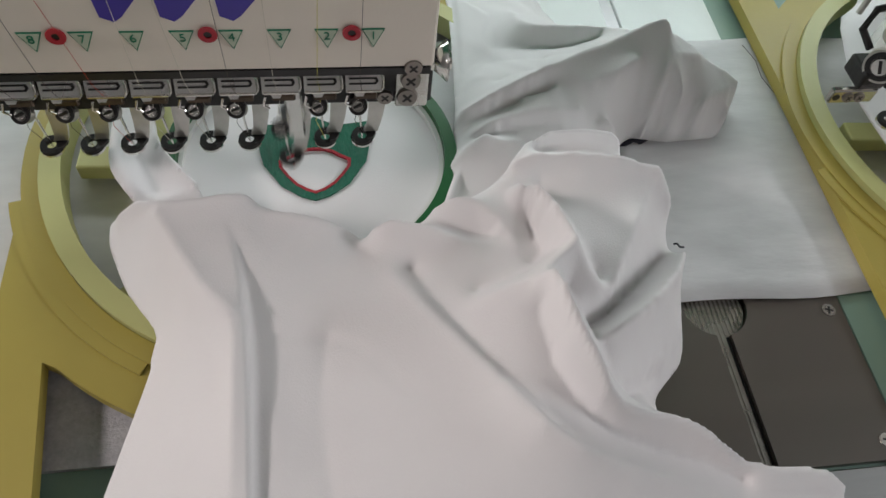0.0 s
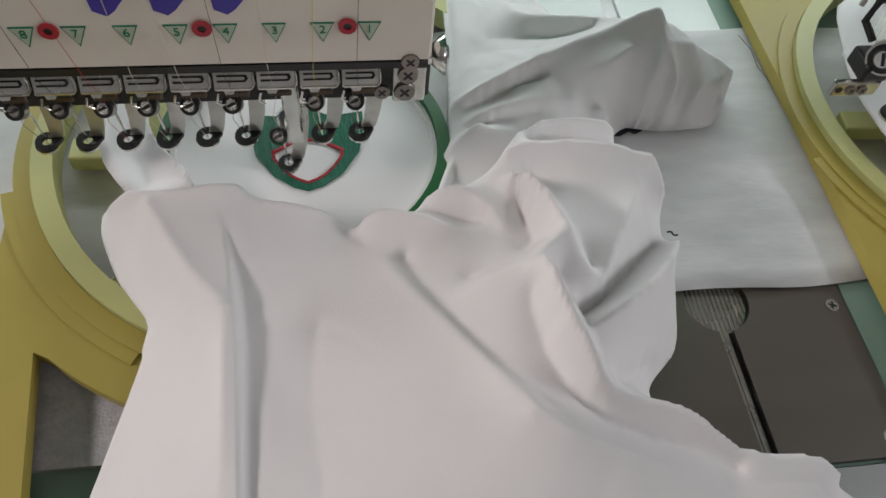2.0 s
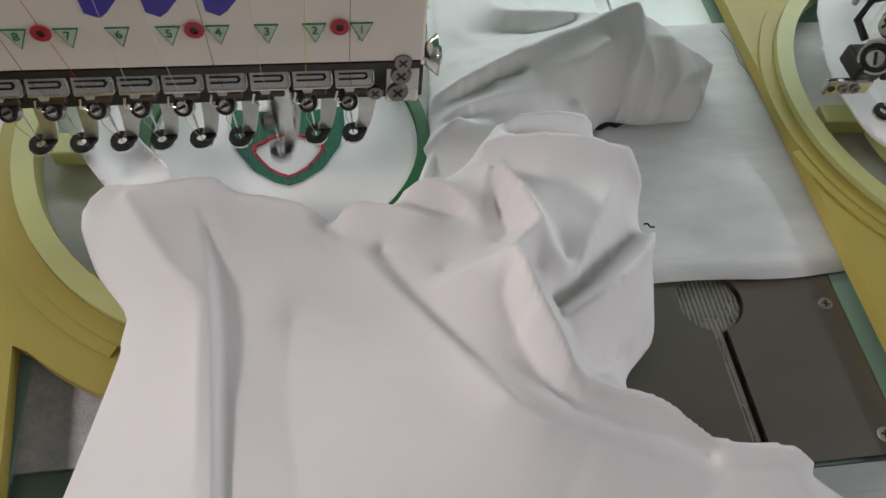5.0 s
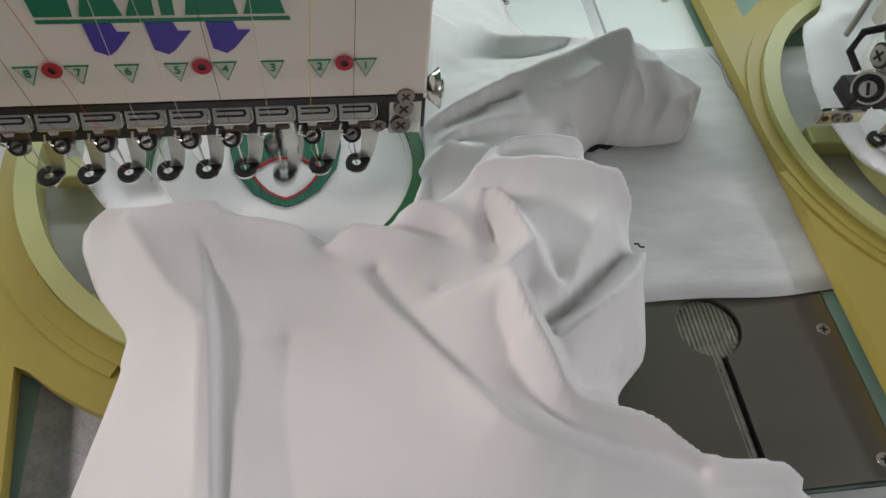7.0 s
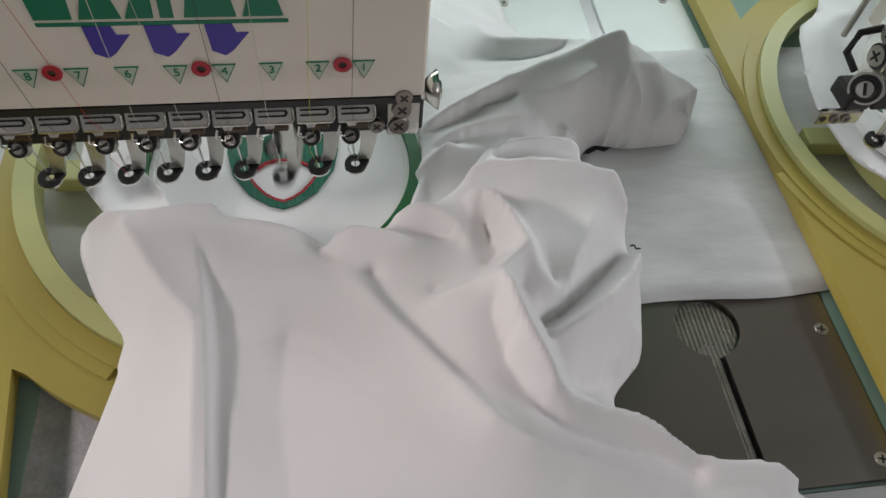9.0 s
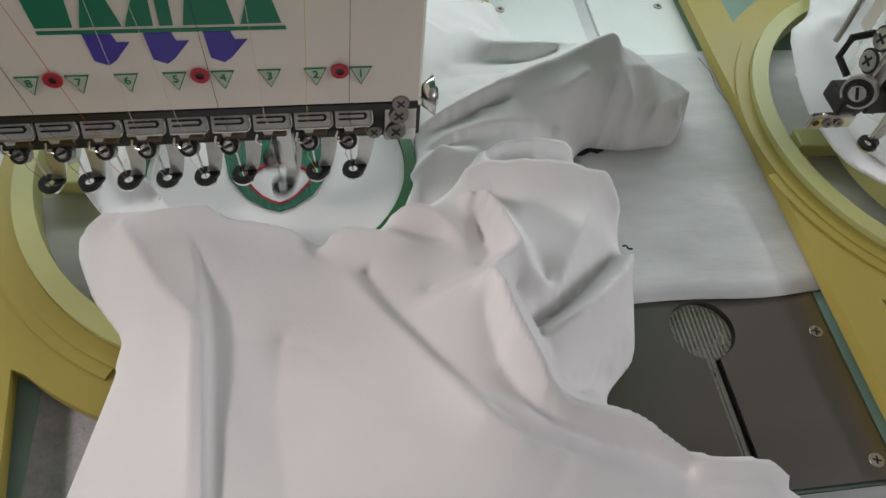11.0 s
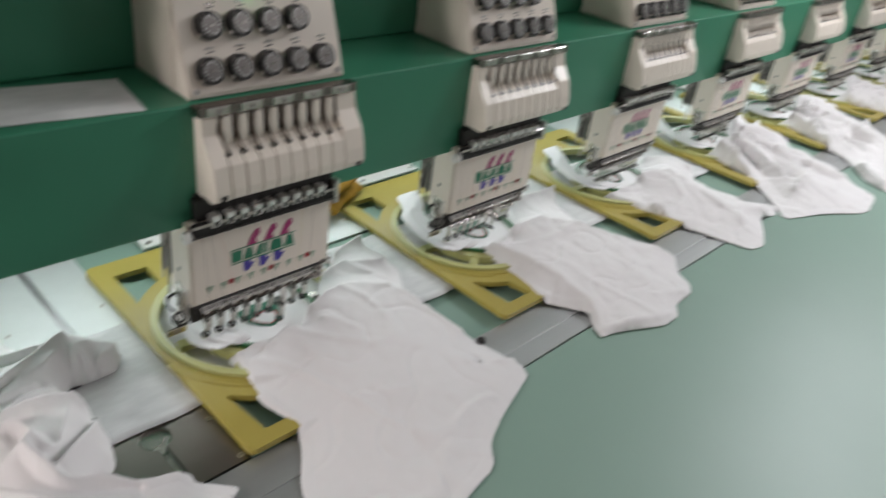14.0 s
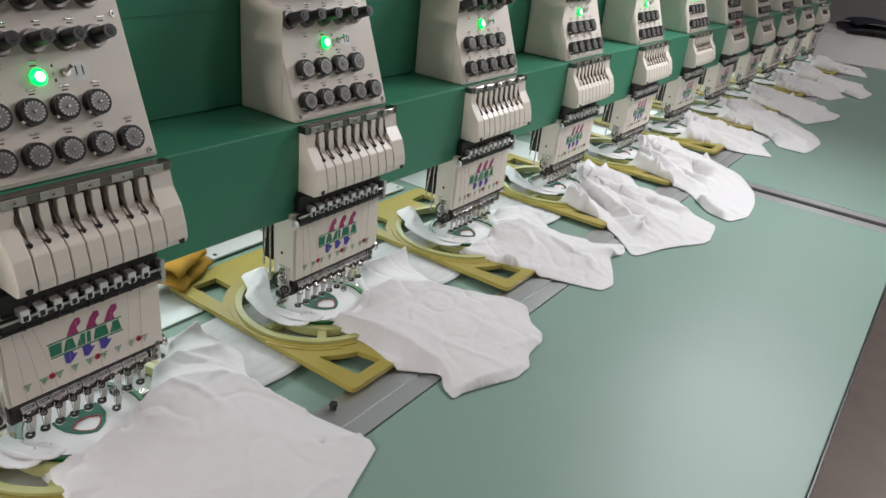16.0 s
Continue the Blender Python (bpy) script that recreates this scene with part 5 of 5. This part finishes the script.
    part("side_hole", cyl((-0.0791, 0.012, 0.118), (-1, 0, 0), 0.0022, 0.0022, 0.0003, 14), BLACK, t)
    # rear frame of the needle case seen from the side
    for a, b in (((-0.0800, 0.033, 0.07), (-0.0800, 0.033, 0.165)), ((-0.0800, 0.046, 0.09), (-0.0800, 0.039, 0.165))):
        part("rear_rod", tube([a, b], 0.0014, 10), STEEL_WORN, t)
    part("rear_plate", box(-0.078, 0.086, 0.0295, 0.05, 0.10, 0.168, 0.001), DARK, t)
    # thread guide unit above the face
    part("guide_bar", box(-0.070, 0.0865, -0.009, 0.02, 0.1765, 0.1985, 0.001), DARK, t, "black thread guide bar")
    part("guide_tray", box(-0.077, 0.0885, -0.0165, -0.0085, 0.1640, 0.1772, 0.003, 3), DARK, t, "dark polished guide tray")
    part("lower_rod", tube([(-0.079, -0.0178, 0.1655), (0.0885, -0.0178, 0.1655)], 0.0011, 8), DARK, t)
    part("upper_rod", tube([(-0.079, -0.0178, 0.1762), (0.0885, -0.0178, 0.1762)], 0.0013, 8), STEEL_WORN, t)
    part("roller", ring((-0.0855, -0.0140, 0.167), (1, 0, 0), 0.0022, 0.0060, 0.005, 24), WHITE_PLASTIC, t, "white plastic roller")
    part("guide_end", box(0.0835, 0.0895, -0.019, -0.008, 0.159, 0.186, 0.0015), STEEL_WORN, t)
    for k in range(9):
        x = NEEDLE_X[k] + 0.006
        c = part("guide_clip", box(x - 0.0045, x + 0.0045, -0.0192, -0.0085, 0.172, 0.1845, 0.0012), CLIP_METAL, t, "chrome guide clip")
        part("clip_window", box(x - 0.0024, x + 0.0024, -0.0195, -0.0191, 0.1735, 0.1785), DARK, c)
        part("tension_spring", tube([(x - 0.001, -0.0205, 0.174), (x - 0.001, -0.0205, 0.170), (x + 0.0015, -0.0150, 0.1645), (x - 0.0015, -0.0148, 0.1615)], 0.0007), DARK, t)
        part("guide_post", cyl((x + 0.0078, -0.0085, 0.1835), (0, -1, 0.2), 0.0028, 0.0024, 0.0035, 14), BLACK, t)
    # take-up cover: nine rounded segments with levers between
    edges = [-0.064 + 0.0002] + [-0.046 + 0.01615 * k for k in range(9)] + [0.1085]
    M0 = Matrix(((0, 0, 1, 0), (-1, 0, 0, 0), (0, 1, 0, 0), (0, 0, 0, 1)))
    for k in range(10):
        xa, xb = edges[k] + 0.0005, edges[k + 1] - 0.0005
        if k == 9:
            pr = [(0.003, 0.281), (-0.011, 0.281), (-0.0135, 0.262), (-0.019, 0.2555), (-0.027, 0.246), (-0.033, 0.226), (-0.0345, 0.212), (-0.031, 0.205), (0.003, 0.203)]
        elif k == 0:
            pr = [(0.003, 0.279), (-0.0115, 0.279), (-0.0125, 0.262), (-0.021, 0.250), (-0.030, 0.238), (-0.0345, 0.214), (-0.033, 0.2055), (-0.027, 0.2025), (0.003, 0.2025)]
        else:
            pr = [(0.003, 0.252), (-0.012, 0.252), (-0.020, 0.2475), (-0.030, 0.238), (-0.0345, 0.216), (-0.0335, 0.2065), (-0.027, 0.2025), (0.003, 0.2025)]
        bm = prism([(-py, pz) for py, pz in pr], Matrix.Translation((xa, 0, 0)) @ M0, xb - xa)
        bmesh.ops.bevel(bm, geom=bm.edges[:], offset=0.0013, segments=2, affect="EDGES", profile=0.5)
        seg = part("cover_segment", bm, BEIGE, t, "beige moulded cover segment")
        if 0 < k:
            if k < 9:
                bm = prism([(xa + 0.0030, 0.278), (xa + 0.0028, 0.263), (xa + 0.0062, 0.2505), (xa + 0.0062, 0.244), (xb - 0.0004, 0.244), (xb - 0.0008, 0.251), (xb - 0.0042, 0.263), (xb - 0.0038, 0.278)], front(0, -0.0015, 0), 0.0125)
                bmesh.ops.bevel(bm, geom=bm.edges[:], offset=0.0010, segments=2, affect="EDGES", profile=0.5)
                part("cover_finger", bm, BEIGE, seg)
            part("take_up_lever", tube([(edges[k] - 0.0008, -0.0095, 0.278), (edges[k] - 0.0010, -0.0125, 0.265), (edges[k] + 0.0022, -0.0165, 0.2535), (edges[k] + 0.0036, -0.0215, 0.2475)], 0.0013, 8), BRONZE, t, "dark take-up lever")
            part("lever_slot", prism([(edges[k] - 0.0005, 0.2470), (edges[k] + 0.0052, 0.2470), (edges[k] + 0.0042, 0.2435), (edges[k] + 0.0022, 0.2435)], front(0, -0.0150, 0), 0.0090), DARK, seg)
    for x in (-0.0545, 0.1005):
        part("cover_screw", cyl((x, -0.0335, 0.2095), (0, -1, 0.1), 0.0034, 0.0034, 0.0008, 18), DARK, t)
    # dark slabs stand in for the shade in the slots and below the cover
    part("cover_core", box(-0.062, 0.107, -0.0055, -0.001, 0.204, 0.276), DARK, t)
    part("lower_gap", box(-0.068, 0.09, -0.004, -0.0005, 0.176, 0.203), DARK, t)
    # guide strip above the cover
    st = part("guide_strip", box(-0.066, 0.108, -0.0135, 0.0, 0.2795, 0.2885, 0.0008), STEEL_DARK, t, "steel thread guide strip")
    for k in range(5):
        x = -0.047 + 0.0335 * k
        part("strip_plate", box(x - 0.011, x + 0.011, -0.0150, -0.0132, 0.2803, 0.2880, 0.0005, 1), CHROME, st)
        screw((x, -0.0150, 0.2842), 0.0026, st, (0, -1, 0.2), CHROME)
    # upper body, leaning back
    bm = bmesh.new()
    slope = 0.36
    top = 0.56
    M = Matrix(((0, 0, 1, 0), (-1, 0, 0, 0), (0, 1, 0, 0), (0, 0, 0, 1)))
    prism([(-0.005, 0.2885), (-0.1035, 0.2885), (-0.1035, top), (-(0.005 + slope * (top - 0.2885)) * 0 - 0.1, top), (-(0.005 + slope * 0.215), 0.5035)], Matrix.Translation((-0.0645, 0, 0)) @ M, 0.1715, bm)
    bmesh.ops.bevel(bm, geom=bm.edges[:], offset=0.003, segments=3, affect="EDGES", profile=0.5)
    part("body", bm, BEIGE, t, "beige painted head housing")
    lean = math.degrees(math.atan(slope))
    S = pose(0, 0.005, 0.2885, 90 - lean, 0, 0)     # the leaning face: x right, y up it, z outwards
    fpl = part("dial_plate", box(-0.062, 0.1045, 0.004, 0.236, 0.0002, 0.0016, 0.0005, 1), BEIGE, t, "beige front plate")
    fpl.data.transform(S)

    def on(name, bm, material, parent, label="", smooth=False):
        bm.transform(S)
        return part(name, bm, material, parent, label, smooth)

    def dial(u, v):
        d = on("tension_dial", cyl((u, v, 0.0015), (0, 0, 1), 0.0125, 0.0118, 0.008, 28), BLACK, t, "black ribbed tension dial")
        on("dial_face", cyl((u, v, 0.0095), (0, 0, 1), 0.0092, 0.0086, 0.0022, 28), DIAL, d, "grey notched dial face")
        on("dial_rim", ring((u, v, 0.0094), (0, 0, 1), 0.0085, 0.0118, 0.0006, 28), DARK, d)
        bm = bmesh.new()
        for q in range(16):
            a = q * math.tau / 16
            c = Vector((u + 0.0078 * math.cos(a), v + 0.0078 * math.sin(a), 0.0118))
            e = Vector((-math.sin(a), math.cos(a), 0)) * 0.00028
            o = Vector((math.cos(a), math.sin(a), 0)) * 0.0012
            bm.faces.new([bm.verts.new(c + s) for s in (e + o, o - e, -e - o, e - o)])
        tagged(on("dial_notch", bm, STEEL_BED, d), kind="stuff")
        on("dial_cap", cyl((u, v, 0.0114), (0, 0, 1), 0.002, 0.0014, 0.002, 12), CHROME, d)
        on("guide_pin", cyl((u - 0.0105, v - 0.0075, 0.001), (0, 0, 1), 0.0016, 0.0016, 0.008, 10), CHROME, t)
        on("check_spring", tube([(u - 0.009, v - 0.006, 0.009), (u - 0.0075, v + 0.002, 0.0105), (u - 0.006, v + 0.0095, 0.0105)], 0.0004, 5), CHROME, t)

    def v_of(z):
        return (z - 0.2885) / math.cos(radians(lean))
    for k in range(5):
        dial(-0.0414 + 0.0303 * k, v_of(0.3105))
    for k in range(4):
        dial(-0.0345 + 0.0303 * k, v_of(0.3460))
    for row, (z, n, x0) in enumerate(((0.402, 5, -0.042), (0.436, 5, -0.040))):
        for k in range(n):
            u, v = x0 + 0.0288 * k, v_of(z)
            b = on("knob_base", cyl((u, v, 0.0015), (0, 0, 1), 0.0112, 0.0100, 0.007, 26), DIAL, t, "grey knob base")
            on("thread_knob", cyl((u, v, 0.0085), (0, 0, 1), 0.0072, 0.0062, 0.024, 22), BLACK, t, "black cylindrical thread knob")
            on("knob_tip", cyl((u, v, 0.0325), (0, 0, 1), 0.0036, 0.0030, 0.0008, 14), DARK, b)
    on("lamp_collar", cyl((0.0113, v_of(0.373), 0.0012), (0, 0, 1), 0.0076, 0.0068, 0.003, 24), LED_OFF, t)
    lm = on("lamp", cyl((0.0113, v_of(0.373), 0.0035), (0, 0, 1), 0.0078, 0.0055, 0.0036, 24), LED, t, "lit green signal lamp")
    on("lamp_core", cyl((0.0113, v_of(0.373), 0.0068), (0, 0, 1), 0.0050, 0.0032, 0.0012, 20), LED_CORE, lm)
    sw = on("switch", cyl((0.037, v_of(0.3745), 0.0012), (0, 0, 1), 0.0042, 0.0036, 0.003, 16), STEEL_WORN, t, "small metal toggle switch")
    on("switch_lever", cyl((0.037, v_of(0.3745), 0.003), (0.2, 0.5, 1), 0.0014, 0.002, 0.009, 12), CHROME, sw)
    on("number_disc", cyl((0.0505, v_of(0.3745), 0.0012), (0, 0, 1), 0.0095, 0.0095, 0.0005, 24), WHITE_PLASTIC, t)
    for dv in (-0.006, 0.0, 0.007):
        on("switch_mark", box(0.0255, 0.0275 if dv else 0.0262, v_of(0.3745) + dv - 0.0014, v_of(0.3745) + dv + 0.0014, 0.0014, 0.0017), DARK, t)
    # worn small thread eyelets and print bars
    for z, n, x0 in ((0.3285, 5, -0.036), (0.3635, 4, -0.028), (0.418, 5, -0.036), (0.386, 2, -0.02)):
        for k in range(n):
            u = x0 + 0.0300 * k
            on("thread_eyelet", box(u - 0.0042, u + 0.0042, v_of(z) - 0.0011, v_of(z) + 0.0011, 0.0014, 0.003, 0.0006, 1), STEEL_WORN, t)
            on("print_bar", box(u - 0.003, u + 0.003, v_of(z) - 0.0042, v_of(z) - 0.0030, 0.0014, 0.0017), DARK, t)
    for u, z in ((-0.056, 0.295), (0.098, 0.296), (-0.056, 0.43), (0.098, 0.42)):
        s = screw((0, 0, 0), 0.0032, t)
        s.data.transform(S @ pose(u, v_of(z), 0.0014))
        for c in s.children:
            c.data.transform(S @ pose(u, v_of(z), 0.0014))
    # side cover outline
    part("side_cover", box(-0.0660, -0.0646, 0.028, 0.095, 0.294, 0.42, 0.0004, 1), BEIGE, t)
    return t


def head_number(head, n):
    lean = math.degrees(math.atan(0.36))
    m = pose(0, 0.005, 0.2885, 90 - lean, 0, 0) @ pose(0.0505, (0.3745 - 0.2885) / math.cos(radians(lean)), 0.0019)
    letters("head_number", str(n), 0.0125, m, BLACK, head)


head_master = embroidery_head()
FEET = []
LABEL = "beige embroidery head with tension dials, black knobs and nine needles"
heads = []
for i in range(HEADS):
    hd = head_master if i == 0 else copy_thing(head_master, pose(PITCH * i, 0, 0))
    heads.append(hd)
for i, hd in enumerate(heads):
    tagged(hd, LABEL, "embroidery head", "heads on the beam")
    head_number(hd, 12 - i)
    for k in range(9):
        f = presser(hd, k)
        if k == ACTIVE:
            part("needle_bar", box(0.0008, 0.0076, -0.0020, 0.0012, 0.050, 0.088, 0.0008, 1), CHROME, f, "flat chrome needle bar")
            part("collar", cyl((0.0035, 0.007, 0.0510), (0, 0, 1), 0.0050, 0.0058, 0.0055, 22), BLACK, f, "black rubber collar")
            FEET.append((f, i))


# ---- what moves ----
# frame offsets in millimetres
DRIFT = ((0, 12, -14.5), (0.5, 11, -14), (1, 11.5, -12), (1.5, 10.5, -12), (2, 10, -11), (2.5, 9, -10), (3, 8, -9.5), (3.5, 7, -9), (4, 6.5, -8), (6.5, 1, -5), (7, 1.5, -3),
         (7.5, 1, -3), (8, 0.5, -3), (8.5, 0.5, -3.5), (9, 0.5, -3.5), (11.5, -0.5, -1.5), (12, 0, -1), (12.5, 0, 0), (13, -0.5, 0), (13.5, -3, -1),
         (14, -6, -2), (14.5, -10, -4), (15, -18, -6), (15.5, -24, -10), (16, -29, -14))

STROKES = ((0, 0.6), (0.5, 0.55), (1, 1), (1.5, 0.12), (2, 1), (2.5, 0.85), (3, 0.15), (3.5, 1), (4, 0.6), (6.5, 1), (7, 0.2), (7.5, 0.55), (8, 0.85), (8.5, 1),
           (9, 0.25), (11.3, 0), (11.4, 0), (11.5, 0), (11.6, 0), (11.9, 0), (12, 0), (12.1, 0), (12.5, 1), (13, 0.1))


def motions():
    for ob, x in CARRIED:
        walk(ob, [(t, pose(x + dx / 1000, dy / 1000, 0)) for t, dx, dy in DRIFT])
    for ob, x, y, z in LOOSE:
        walk(ob, [(t, pose(x + dx / 1000, y + dy / 1000, z)) for t, dx, dy in DRIFT])
    # the working needle goes up and down; shares of the stroke at known times, a plain beat between
    for f, i in FEET:
        known = {frame(t): v for t, v in STROKES}
        beat = (0.0, 0.55, 1.0, 0.45)
        rows = []
        for k in range(1, frame(16.0) + 1):
            v = known.get(k, beat[(k + i) % 4])
            rows.append(((k - 1) / FPS, pose(NEEDLE_X[ACTIVE], 0, -0.0175 * v)))
        walk(f, rows)


motions()
